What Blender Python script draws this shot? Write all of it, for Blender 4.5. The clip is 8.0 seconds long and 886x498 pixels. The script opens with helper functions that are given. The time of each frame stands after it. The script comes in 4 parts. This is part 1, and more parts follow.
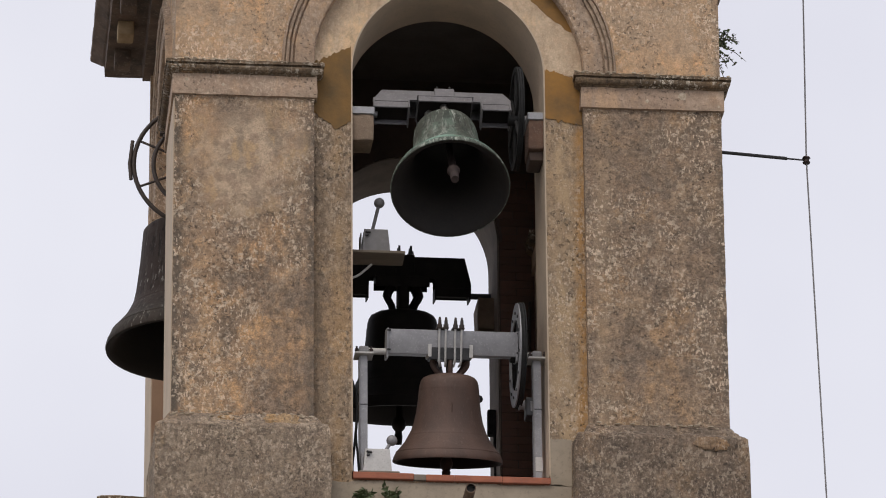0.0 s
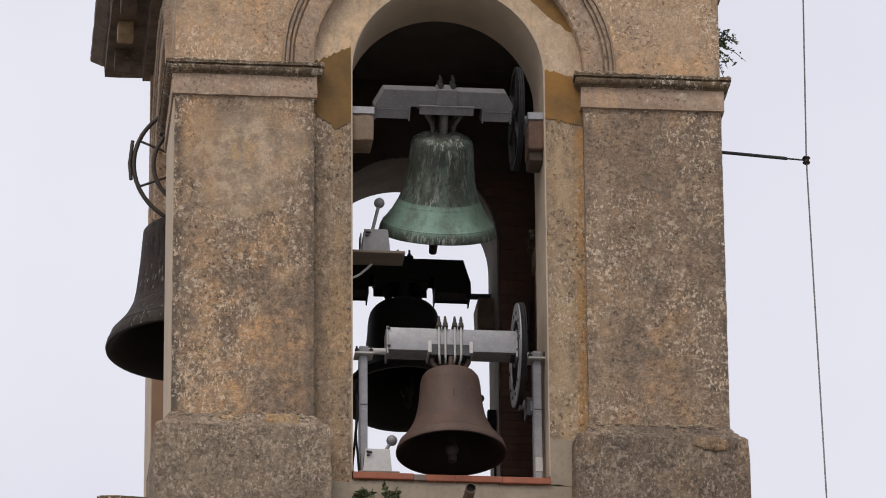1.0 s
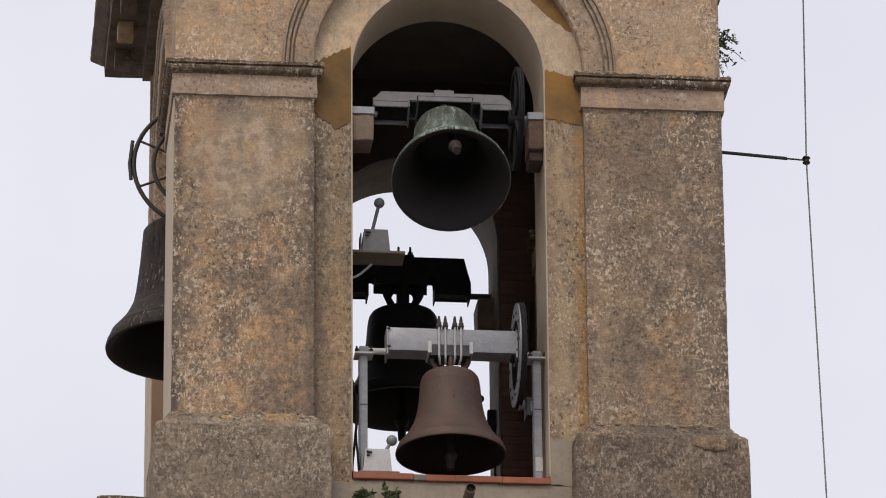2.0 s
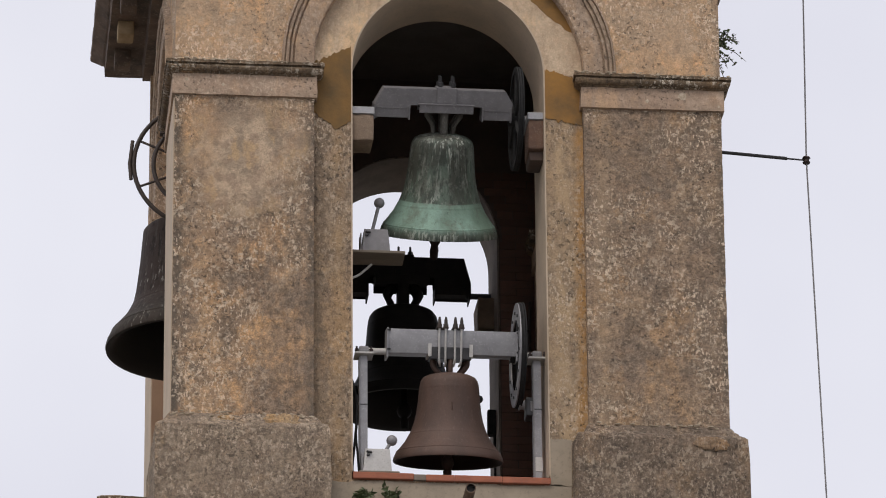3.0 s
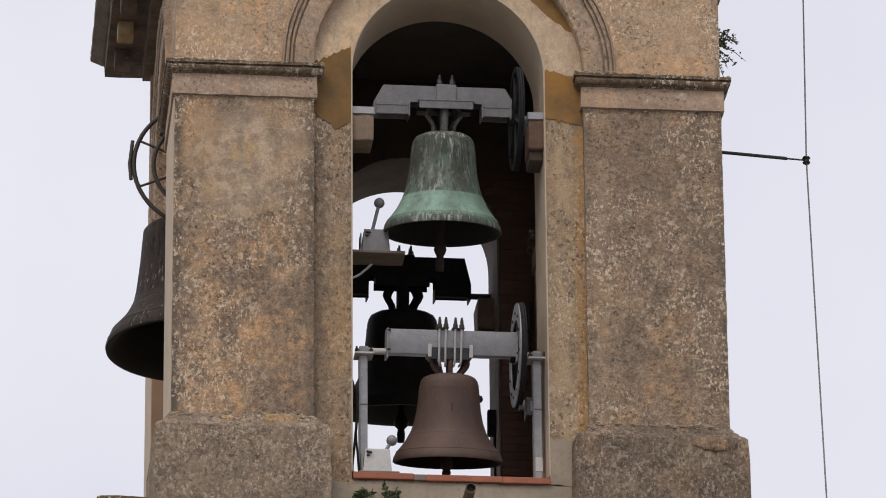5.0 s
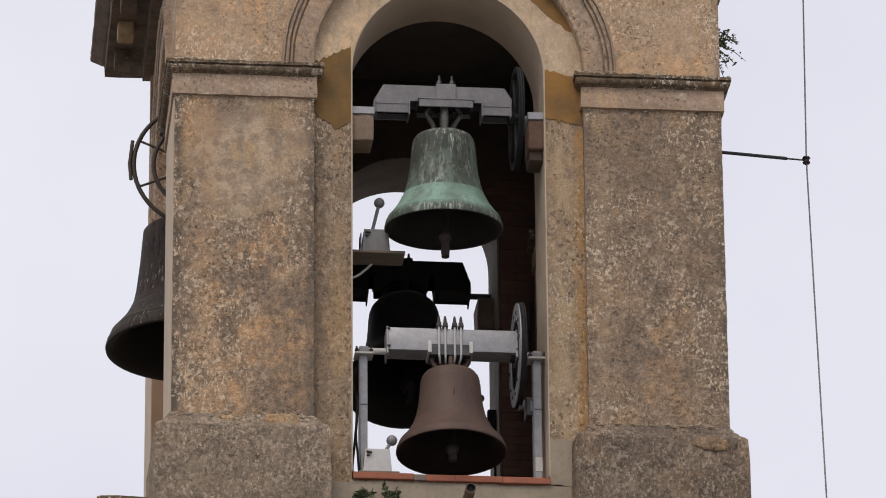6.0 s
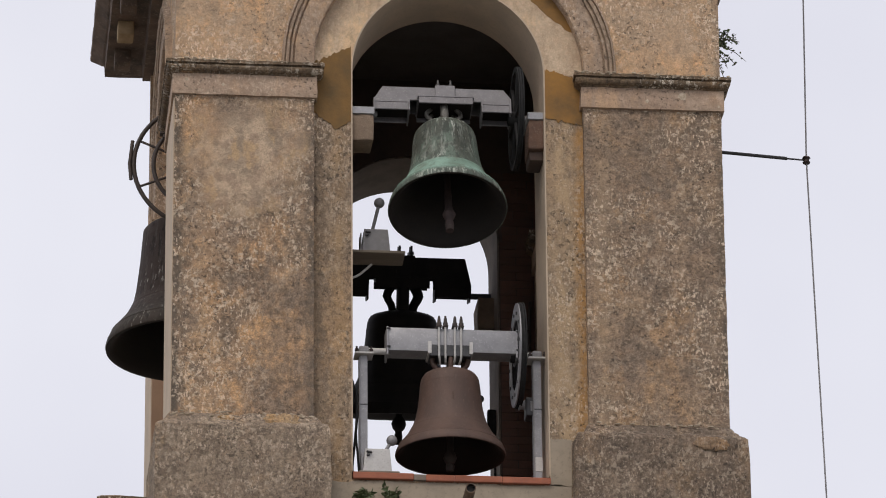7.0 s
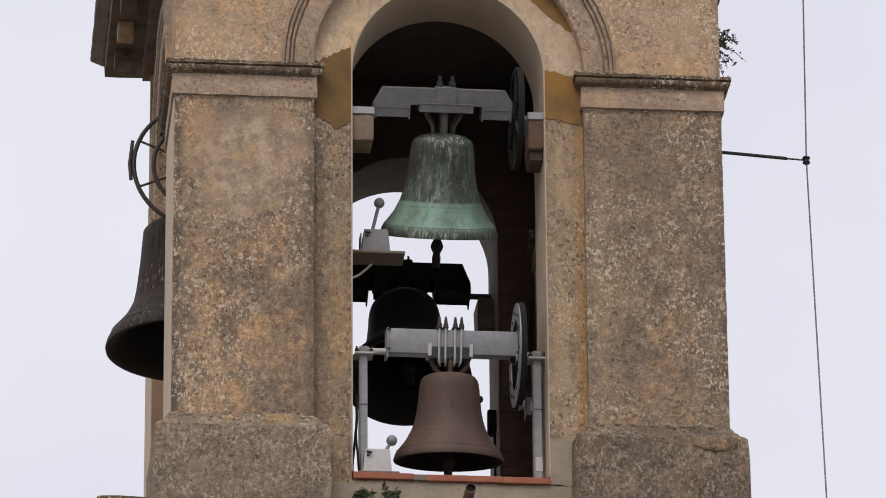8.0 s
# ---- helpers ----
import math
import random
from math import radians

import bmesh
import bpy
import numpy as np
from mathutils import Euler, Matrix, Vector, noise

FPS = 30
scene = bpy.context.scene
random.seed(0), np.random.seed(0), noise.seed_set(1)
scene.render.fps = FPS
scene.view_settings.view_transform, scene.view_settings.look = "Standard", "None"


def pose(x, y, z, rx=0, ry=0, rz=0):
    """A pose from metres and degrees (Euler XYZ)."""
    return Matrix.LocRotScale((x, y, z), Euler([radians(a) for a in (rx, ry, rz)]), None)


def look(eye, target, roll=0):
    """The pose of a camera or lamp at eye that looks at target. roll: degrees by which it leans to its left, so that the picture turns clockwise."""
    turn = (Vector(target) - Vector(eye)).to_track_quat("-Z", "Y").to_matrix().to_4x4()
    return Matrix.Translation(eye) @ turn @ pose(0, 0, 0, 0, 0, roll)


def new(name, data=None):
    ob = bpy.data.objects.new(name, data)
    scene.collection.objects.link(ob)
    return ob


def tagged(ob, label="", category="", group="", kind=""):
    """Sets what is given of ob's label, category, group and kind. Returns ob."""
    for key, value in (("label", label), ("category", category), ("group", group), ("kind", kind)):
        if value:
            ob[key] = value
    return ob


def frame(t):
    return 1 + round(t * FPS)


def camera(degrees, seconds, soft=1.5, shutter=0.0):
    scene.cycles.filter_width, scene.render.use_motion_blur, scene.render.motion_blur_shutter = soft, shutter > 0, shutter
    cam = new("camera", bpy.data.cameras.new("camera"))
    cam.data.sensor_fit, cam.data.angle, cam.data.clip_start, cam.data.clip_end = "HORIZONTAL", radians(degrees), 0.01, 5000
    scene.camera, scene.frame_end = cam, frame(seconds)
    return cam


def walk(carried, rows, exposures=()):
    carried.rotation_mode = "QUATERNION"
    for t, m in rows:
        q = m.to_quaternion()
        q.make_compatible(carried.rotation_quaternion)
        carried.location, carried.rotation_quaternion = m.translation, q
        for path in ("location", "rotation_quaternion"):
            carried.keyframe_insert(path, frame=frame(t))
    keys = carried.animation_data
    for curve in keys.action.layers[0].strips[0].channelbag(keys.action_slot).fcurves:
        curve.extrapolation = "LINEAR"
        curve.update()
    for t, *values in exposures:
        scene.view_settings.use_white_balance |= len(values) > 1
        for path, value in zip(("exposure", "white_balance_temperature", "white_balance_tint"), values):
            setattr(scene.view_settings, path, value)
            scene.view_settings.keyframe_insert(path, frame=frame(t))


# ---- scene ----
cam = camera(8.832, 8.0, soft=1.0)
EYE = (-3.585, -34.821, 1.6)
YAW, PITCH = radians(5.798), radians(22.955)
AIM = (EYE[0] + math.sin(YAW) * math.cos(PITCH), EYE[1] + math.cos(YAW) * math.cos(PITCH), EYE[2] + math.sin(PITCH))
STAND = look(EYE, AIM, roll=-0.447)
walk(cam, [(0.0, STAND), (8.0, STAND)], exposures=[(0.0, 0.0), (8.0, 0.0)])

# ---- world and sun: bright overcast ----
world = bpy.data.worlds.new("overcast")
scene.world = world
world.use_nodes = True
wn, wl = world.node_tree.nodes, world.node_tree.links
wn.clear()
SUN_AZ, SUN_EL = radians(205), radians(52)
sky = wn.new("ShaderNodeTexSky")
sky.sky_type, sky.sun_disc = "NISHITA", False
sky.sun_elevation, sky.sun_rotation = SUN_EL, SUN_AZ
sky.dust_density = 3.0
coord = wn.new("ShaderNodeTexCoord")
cloud = wn.new("ShaderNodeTexNoise")
cloud.inputs["Scale"].default_value, cloud.inputs["Detail"].default_value = 7.0, 4.0
wl.new(coord.outputs["Generated"], cloud.inputs["Vector"])
ramp = wn.new("ShaderNodeValToRGB")
ramp.color_ramp.elements[0].position, ramp.color_ramp.elements[0].color = 0.3, (0.70, 0.70, 0.785, 1)
ramp.color_ramp.elements[1].position, ramp.color_ramp.elements[1].color = 0.7, (0.81, 0.81, 0.88, 1)
wl.new(cloud.outputs["Fac"], ramp.inputs["Fac"])
bg_sky, bg_cloud, add, wout = (wn.new(k) for k in ("ShaderNodeBackground", "ShaderNodeBackground", "ShaderNodeAddShader", "ShaderNodeOutputWorld"))
bg_sky.inputs["Strength"].default_value = 0.006
bg_cloud.inputs["Strength"].default_value = 1.01
wl.new(sky.outputs["Color"], bg_sky.inputs["Color"])
wl.new(ramp.outputs["Color"], bg_cloud.inputs["Color"])
wl.new(bg_sky.outputs[0], add.inputs[0])
wl.new(bg_cloud.outputs[0], add.inputs[1])
wl.new(add.outputs[0], wout.inputs["Surface"])

sun = new("sun", bpy.data.lights.new("sun", "SUN"))
sun.data.energy, sun.data.angle, sun.data.color = 1.35, radians(30), (1.0, 0.89, 0.78)
sun.matrix_world = look((-12, -26, 51.6), (0, 0, 15))


# ---- materials ----
def material(name, rough=0.8, metal=0.0):
    m = bpy.data.materials.new(name)
    m.use_nodes = True
    n, l = m.node_tree.nodes, m.node_tree.links
    b = n["Principled BSDF"]
    b.inputs["Roughness"].default_value, b.inputs["Metallic"].default_value = rough, metal
    return m, n, l, b


def coords(n, l, space="Object", stretch=(1, 1, 1), shift=(0, 0, 0)):
    tc, mp = n.new("ShaderNodeTexCoord"), n.new("ShaderNodeMapping")
    mp.inputs["Scale"].default_value, mp.inputs["Location"].default_value = stretch, shift
    l.new(tc.outputs[space], mp.inputs["Vector"])
    return mp.outputs["Vector"]


def noise_fac(n, l, vec, scale, lo, hi, detail=5.0, rough=0.6):
    """A soft threshold of noise: 0 below lo, 1 above hi."""
    t, r = n.new("ShaderNodeTexNoise"), n.new("ShaderNodeMapRange")
    t.inputs["Scale"].default_value, t.inputs["Detail"].default_value, t.inputs["Roughness"].default_value = scale, detail, rough
    r.inputs["From Min"].default_value, r.inputs["From Max"].default_value = lo, hi
    l.new(vec, t.inputs["Vector"])
    l.new(t.outputs["Fac"], r.inputs["Value"])
    return r.outputs["Result"]


def mix(n, l, fac, a, b, amount=1.0):
    """Mix two colours (tuple or socket) by fac times amount."""
    x = n.new("ShaderNodeMix")
    x.data_type = "RGBA"
    if amount != 1.0:
        k = n.new("ShaderNodeMath")
        k.operation = "MULTIPLY"
        k.inputs[1].default_value = amount
        l.new(fac, k.inputs[0])
        fac = k.outputs[0]
    l.new(fac, x.inputs["Factor"])
    for s, v in (("A", a), ("B", b)):
        sock = [i for i in x.inputs if i.name == s and i.type == "RGBA"][0]
        if isinstance(v, tuple):
            sock.default_value = (*v, 1)
        else:
            l.new(v, sock)
    return [o for o in x.outputs if o.type == "RGBA"][0]


def bump(n, l, b, height, strength, distance, chain=None):
    k = n.new("ShaderNodeBump")
    k.inputs["Strength"].default_value, k.inputs["Distance"].default_value = strength, distance
    l.new(height, k.inputs["Height"])
    if chain:
        l.new(chain, k.inputs["Normal"])
    l.new(k.outputs["Normal"], b.inputs["Normal"])
    return k.outputs["Normal"]


def mottle(n, l, c, fac, lo, hi):
    """Multiply a colour by a grey that runs from lo to hi."""
    r, x = n.new("ShaderNodeMapRange"), n.new("ShaderNodeMix")
    r.inputs["To Min"].default_value, r.inputs["To Max"].default_value = lo, hi
    l.new(fac, r.inputs["Value"])
    x.data_type, x.blend_type = "RGBA", "MULTIPLY"
    x.inputs["Factor"].default_value = 1.0
    a, b = [k for k in x.inputs if k.type == "RGBA"]
    l.new(c, a)
    l.new(r.outputs["Result"], b)
    return [o for o in x.outputs if o.type == "RGBA"][0]


def product(n, l, a, b):
    k = n.new("ShaderNodeMath")
    k.operation = "MULTIPLY"
    l.new(a, k.inputs[0])
    l.new(b, k.inputs[1])
    return k.outputs[0]


def near_line(n, l, fac, x, wide):
    """1 along the upright line at x, ragged by fac, 0 beyond wide."""
    tc, sep, d, a, r = n.new("ShaderNodeTexCoord"), n.new("ShaderNodeSeparateXYZ"), n.new("ShaderNodeMath"), n.new("ShaderNodeMath"), n.new("ShaderNodeMapRange")
    l.new(tc.outputs["Object"], sep.inputs["Vector"])
    d.operation, a.operation = "SUBTRACT", "ABSOLUTE"
    l.new(sep.outputs["X"], d.inputs[0])
    d.inputs[1].default_value = x
    l.new(d.outputs[0], a.inputs[0])
    r.inputs["From Min"].default_value, r.inputs["From Max"].default_value = wide, wide * 0.15
    l.new(a.outputs[0], r.inputs["Value"])
    return product(n, l, r.outputs["Result"], fac)


def plaster(name, main, second, dark, light, shift, dark_amount=0.6, relief=0.5, calm=0.36, tall=1.0, skim=None, lines=(), flecks=1.0, pit=1.0, grain=1.0):
    """Old lime render: soft stains at several sizes, clustered lichen flecks and pits, calm areas between, sandy relief.
    lines: (x, width, colour, amount) of ragged upright streaks or lichened arrises."""
    m, n, l, b = material(name, 0.92)
    v = coords(n, l, shift=shift, stretch=(1, 1, tall))
    w = coords(n, l, shift=(shift[2], shift[0], shift[1]), stretch=(1, 1, tall))
    u = coords(n, l, shift=(shift[1], shift[2], shift[0]), stretch=(1, 1, 0.55))
    glow = tuple(min(1, x * y) for x, y in zip(main, (1.20, 1.05, 0.84)))
    rust = tuple((x * 0.55 + y * 0.45) * k for x, y, k in zip(main, dark, (1.02, 0.96, 0.93)))
    ash = tuple((x * 0.45 + y * 0.55) * k for x, y, k in zip(second, dark, (0.98, 1.01, 1.04)))
    c = mix(n, l, noise_fac(n, l, v, 2.1, 0.41, 0.54, 8, 0.68), main, second)
    c = mix(n, l, noise_fac(n, l, u, 3.1, 0.51, 0.60, 8, 0.70), c, glow, 0.6)
    c = mix(n, l, noise_fac(n, l, w, 4.4, 0.475, 0.56, 8, 0.72), c, ash, dark_amount * 1.25)
    c = mix(n, l, noise_fac(n, l, v, 8.5, 0.50, 0.57, 8, 0.72), c, rust, 0.5)
    c = mix(n, l, noise_fac(n, l, u, 12.0, 0.515, 0.565, 8, 0.74), c, dark, dark_amount)
    c = mottle(n, l, c, noise_fac(n, l, v, 30.0, 0.34, 0.66, 8, 0.78), 1 - 0.46 * grain, 1 + 0.42 * grain)
    c = mottle(n, l, c, noise_fac(n, l, w, 80.0, 0.32, 0.68, 5, 0.74), 1 - 0.30 * grain, 1 + 0.28 * grain)
    area = noise_fac(n, l, w, 1.3, calm, calm + 0.14, 3, 0.5)
    bare = noise_fac(n, l, u, 4.0, 0.42, 0.56, 4)
    if skim:
        # a hand-trowelled skim coat with a wandering outline
        d, wob, fade = n.new("ShaderNodeVectorMath"), n.new("ShaderNodeMath"), n.new("ShaderNodeMapRange")
        d.operation, wob.operation = "DISTANCE", "MULTIPLY_ADD"
        d.inputs[1].default_value = skim[:3]
        l.new(n.new("ShaderNodeTexCoord").outputs["Object"], d.inputs[0])
        wob.inputs[1].default_value = 0.5
        l.new(noise_fac(n, l, w, 4.0, 0.25, 0.75, 7, 0.68), wob.inputs[0])
        l.new(d.outputs["Value"], wob.inputs[2])
        fade.inputs["From Min"].default_value, fade.inputs["From Max"].default_value = skim[3] - 0.12, skim[3] + 0.16
        l.new(wob.outputs[0], fade.inputs["Value"])
        coat = mix(n, l, noise_fac(n, l, w, 5.5, 0.45, 0.54, 5, 0.6), skim[4], skim[5])
        coat = mix(n, l, noise_fac(n, l, u, 6.0, 0.51, 0.57, 5, 0.6), coat, (0.60, 0.41, 0.225), 0.7)
        coat = mix(n, l, noise_fac(n, l, v, 8.0, 0.515, 0.57, 5, 0.6), coat, (0.40, 0.285, 0.20), 0.65)
        coat = mix(n, l, noise_fac(n, l, w, 9.0, 0.54, 0.62, 6, 0.65), coat, (0.30, 0.235, 0.17), 0.6)
        coat = mottle(n, l, coat, noise_fac(n, l, v, 45.0, 0.3, 0.7, 7, 0.75), 0.74, 1.2)
        c = mix(n, l, fade.outputs["Result"], coat, c)
        bare = product(n, l, bare, fade.outputs["Result"])
        area = product(n, l, area, fade.outputs["Result"])
    for x, wide, colour, amount in lines:
        c = mix(n, l, near_line(n, l, noise_fac(n, l, u, 9.0, 0.36, 0.56, 7, 0.7), x, wide), c, colour, amount)
    pits = product(n, l, noise_fac(n, l, v, 38.0, 0.575, 0.62, 5, 0.62), bare)
    chips = product(n, l, noise_fac(n, l, w, 30.0, 0.545, 0.575, 5, 0.66), product(n, l, area, noise_fac(n, l, v, 6.5, 0.44, 0.55, 5)))
    specks = product(n, l, noise_fac(n, l, u, 62.0, 0.565, 0.60, 4, 0.62), product(n, l, area, noise_fac(n, l, w, 5.0, 0.40, 0.56, 5)))
    c = mix(n, l, pits, c, tuple(x * 0.42 for x in dark), 0.75 * pit)
    c = mix(n, l, chips, c, light, 0.72 * flecks)
    c = mix(n, l, specks, c, tuple(min(1, x * 1.12) for x in light), 0.8 * flecks)
    l.new(c, b.inputs["Base Color"])
    k = bump(n, l, b, noise_fac(n, l, v, 15.0, 0.3, 0.7, 9, 0.76), relief, 0.02)
    k = bump(n, l, b, chips, 0.6, 0.007, k)
    k = bump(n, l, b, pits, 0.7 * pit, -0.008, k)
    bump(n, l, b, noise_fac(n, l, v, 95.0, 0.3, 0.7, 4, 0.72), 0.2 + 0.5 * grain, 0.006, k)
    return m


def plain(name, a, c2, scale=6.0, rough=0.7, metal=0.0, grain=0.15, stretch=(1, 1, 1), shift=(0, 0, 0), fine=None):
    """A surface of two tones with fine grain."""
    m, n, l, b = material(name, rough, metal)
    v = coords(n, l, stretch=stretch, shift=shift)
    c = mix(n, l, noise_fac(n, l, v, scale, 0.38, 0.64, 6, 0.65), a, c2)
    if fine:
        c = mix(n, l, noise_fac(n, l, v, scale * 8, 0.55, 0.68, 4, 0.65), c, fine, 0.6)
    l.new(c, b.inputs["Base Color"])
    bump(n, l, b, noise_fac(n, l, v, scale * 9, 0.3, 0.7, 5, 0.65), grain, 0.008)
    return m


OCHRE, WARM = (0.55, 0.366, 0.214), (0.40, 0.284, 0.183)
GREY, DARK, PALE = (0.33, 0.238, 0.164), (0.195, 0.150, 0.111), (0.82, 0.67, 0.50)
LICHEN = (0.135, 0.108, 0.082)
M_SHAFT_A = plaster("render_shaft_warm", OCHRE, GREY, DARK, PALE, (3.1, 0.2, 1.7), 0.55, tall=1.0, flecks=0.85, skim=(-1.36, -1.82, 17.05, 0.60, (0.62, 0.47, 0.325), (0.46, 0.35, 0.245)), lines=((-1.825, 0.075, LICHEN, 0.95), (-0.915, 0.06, LICHEN, 0.9), (-1.60, 0.12, (0.58, 0.37, 0.21), 0.28)))
M_SHAFT_B = plaster("render_shaft_grey", WARM, GREY, DARK, PALE, (0.4, 5.2, 8.3), 0.58, tall=1.15, flecks=0.9, lines=((1.83, 0.06, LICHEN, 0.85), (1.02, 0.10, (0.46, 0.335, 0.215), 0.5)))
M_UPPER = plaster("render_upper", (0.65, 0.43, 0.252), (0.545, 0.387, 0.252), (0.38, 0.285, 0.195), (0.86, 0.70, 0.53), (7, 1, 2), 0.36, calm=0.40, grain=0.55, lines=((-1.83, 0.05, (0.26, 0.20, 0.145), 0.6), (1.83, 0.05, (0.26, 0.20, 0.145), 0.6)))
M_PLINTH_A = plaster("render_plinth_warm", (0.46, 0.357, 0.253), (0.365, 0.279, 0.20), (0.23, 0.175, 0.127), (0.76, 0.62, 0.47), (1, 9, 4), 0.55, relief=0.8, calm=0.44, flecks=0.75)
M_PLINTH = plaster("render_plinth", (0.345, 0.262, 0.187), (0.255, 0.193, 0.14), (0.145, 0.109, 0.08), (0.64, 0.52, 0.39), (6, 2, 7), 0.55, relief=0.8, calm=0.44, flecks=0.7)
M_IMPOST = plaster("render_impost", (0.47, 0.35, 0.255), (0.41, 0.30, 0.218), (0.23, 0.168, 0.12), PALE, (2, 2, 5), 0.22, calm=0.57, relief=0.3, pit=1.0, grain=0.4, flecks=0.4)
M_ARCHI = plaster("render_archivolt", (0.45, 0.335, 0.24), (0.38, 0.28, 0.20), (0.20, 0.148, 0.107), (0.66, 0.54, 0.42), (8, 6, 5), 0.28, calm=0.46, relief=0.3, grain=0.5)
M_CROWN = plaster("render_crown", (0.24, 0.165, 0.098), (0.18, 0.13, 0.082), (0.10, 0.073, 0.048), (0.72, 0.64, 0.52), (4, 2, 9), 0.5, calm=0.40)
M_STRIP = plaster("render_strip", (0.42, 0.30, 0.185), (0.34, 0.255, 0.175), (0.19, 0.142, 0.10), (0.68, 0.55, 0.41), (5, 3, 1), 0.5, calm=0.38, tall=0.9, grain=0.9, flecks=0.85, lines=((0.76, 0.17, (0.55, 0.395, 0.235), 0.8), (0.885, 0.065, (0.50, 0.275, 0.095), 0.85), (-0.86, 0.06, (0.18, 0.135, 0.095), 0.6), (-0.74, 0.06, (0.47, 0.31, 0.16), 0.45)))
M_BAND = plaster("render_arch_band", (0.66, 0.52, 0.365), (0.54, 0.41, 0.28), (0.42, 0.30, 0.195), (0.76, 0.64, 0.50), (9, 4, 3), 0.5, calm=0.50, relief=0.2, flecks=0.4, pit=0.0, grain=0.3)
M_CHIP = plaster("flaked_ochre_spot", (0.60, 0.41, 0.22), (0.48, 0.33, 0.19), (0.26, 0.19, 0.13), (0.74, 0.60, 0.44), (2, 8, 3), 0.3)
M_BRICKSPOT = plaster("bared_reddish_spot", (0.35, 0.235, 0.14), (0.27, 0.19, 0.12), (0.15, 0.11, 0.08), (0.5, 0.40, 0.3), (4, 8, 3), 0.3)
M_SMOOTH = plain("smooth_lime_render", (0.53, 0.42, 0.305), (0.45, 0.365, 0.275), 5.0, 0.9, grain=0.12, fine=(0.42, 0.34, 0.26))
M_PALECRUST = plain("pale_crust", (0.58, 0.49, 0.37), (0.40, 0.32, 0.23), 30.0, 0.95, grain=0.3, fine=(0.25, 0.2, 0.15))
M_APRON = plain("apron_render", (0.36, 0.30, 0.225), (0.29, 0.245, 0.185), 5.0, 0.92, grain=0.2, fine=(0.23, 0.19, 0.145))
M_REAR = plain("reddish_render", (0.36, 0.235, 0.155), (0.30, 0.195, 0.13), 4.0, 0.92, grain=0.2)
# darker copy of the lining render, shade included; also the grey of sill mortar
M_DULL = plain("shaded_lining_and_mortar_grey", (0.22, 0.18, 0.145), (0.16, 0.13, 0.105), 5.0, 0.92, grain=0.2)
M_PATCH_B = plain("orange_ochre_repair", (0.31, 0.155, 0.034), (0.17, 0.098, 0.036), 3.2, 0.85, grain=0.15)
M_PATCH = plain("ochre_repair", (0.20, 0.108, 0.03), (0.125, 0.078, 0.029), 4.0, 0.85, grain=0.15)
M_CORNICE = plain("weathered_cornice", (0.15, 0.10, 0.07), (0.065, 0.048, 0.036), 6.0, 0.9, grain=0.3, fine=(0.30, 0.23, 0.165))
M_BLOCK = plain("ochre_bracket", (0.40, 0.29, 0.17), (0.27, 0.19, 0.10), 8.0, 0.9, grain=0.3)
# dark colours that carry the shade inside the belfry
M_INNER = plain("shaded_inner_render", (0.10, 0.07, 0.056), (0.07, 0.05, 0.042), 4.0, 0.95, grain=0.3)
M_CEIL = plain("shaded_ceiling", (0.12, 0.10, 0.09), (0.09, 0.075, 0.065), 4.0, 0.95)
M_CORBEL = plain("corbel_stone", (0.25, 0.185, 0.13), (0.17, 0.122, 0.085), 9.0, 0.9, grain=0.4, fine=(0.33, 0.26, 0.19))
M_CORBEL_B = plain("brick_corbel", (0.165, 0.096, 0.064), (0.115, 0.068, 0.048), 12.0, 0.9, grain=0.4, fine=(0.30, 0.22, 0.17))
M_STEEL = plain("galvanised_steel", (0.32, 0.32, 0.33), (0.25, 0.25, 0.26), 11.0, 0.5, 0.35, 0.05, fine=(0.46, 0.46, 0.47))
M_STEEL_DULL = plain("dull_galvanised_steel", (0.27, 0.265, 0.27), (0.21, 0.205, 0.21), 11.0, 0.6, 0.3, 0.05, fine=(0.33, 0.33, 0.33))
M_STEEL_OLD = plain("weathered_galvanised_steel", (0.205, 0.20, 0.207), (0.155, 0.15, 0.155), 9.0, 0.6, 0.25, 0.08, fine=(0.31, 0.30, 0.295))
M_BOARD = plain("weathered_board", (0.22, 0.185, 0.14), (0.16, 0.135, 0.105), 9.0, 0.8, grain=0.2, stretch=(0.3, 1, 1))
M_PAINT = plain("pale_grey_paint", (0.55, 0.54, 0.52), (0.48, 0.47, 0.45), 12.0, 0.55, 0.0, 0.05, fine=(0.35, 0.33, 0.31))
M_DARKSTEEL = plain("dark_steel", (0.07, 0.07, 0.072), (0.045, 0.045, 0.047), 12.0, 0.5, 0.6, 0.05)
M_IRON = plain("wrought_iron", (0.055, 0.048, 0.045), (0.08, 0.06, 0.05), 18.0, 0.65, 0.4, 0.15)
M_RUBBER = plain("black_rubber", (0.02, 0.02, 0.02), (0.03, 0.03, 0.03), 20.0, 0.9)
M_RUBBER.node_tree.nodes["Principled BSDF"].inputs["Specular IOR Level"].default_value = 0.2
M_TILE = plain("terracotta", (0.36, 0.125, 0.07), (0.28, 0.10, 0.06), 9.0, 0.85, grain=0.25, fine=(0.25, 0.12, 0.09))
M_LEAF = plain("leaf_green", (0.06, 0.085, 0.03), (0.09, 0.11, 0.045), 25.0, 0.6)
M_STEM = plain("woody_stem", (0.12, 0.09, 0.06), (0.08, 0.06, 0.04), 25.0, 0.8)
M_GROUND = plain("gravel_ground", (0.22, 0.21, 0.19), (0.16, 0.155, 0.14), 0.7, 0.95)
M_ROOF = plain("roof_clay", (0.33, 0.16, 0.10), (0.26, 0.14, 0.10), 4.0, 0.9)
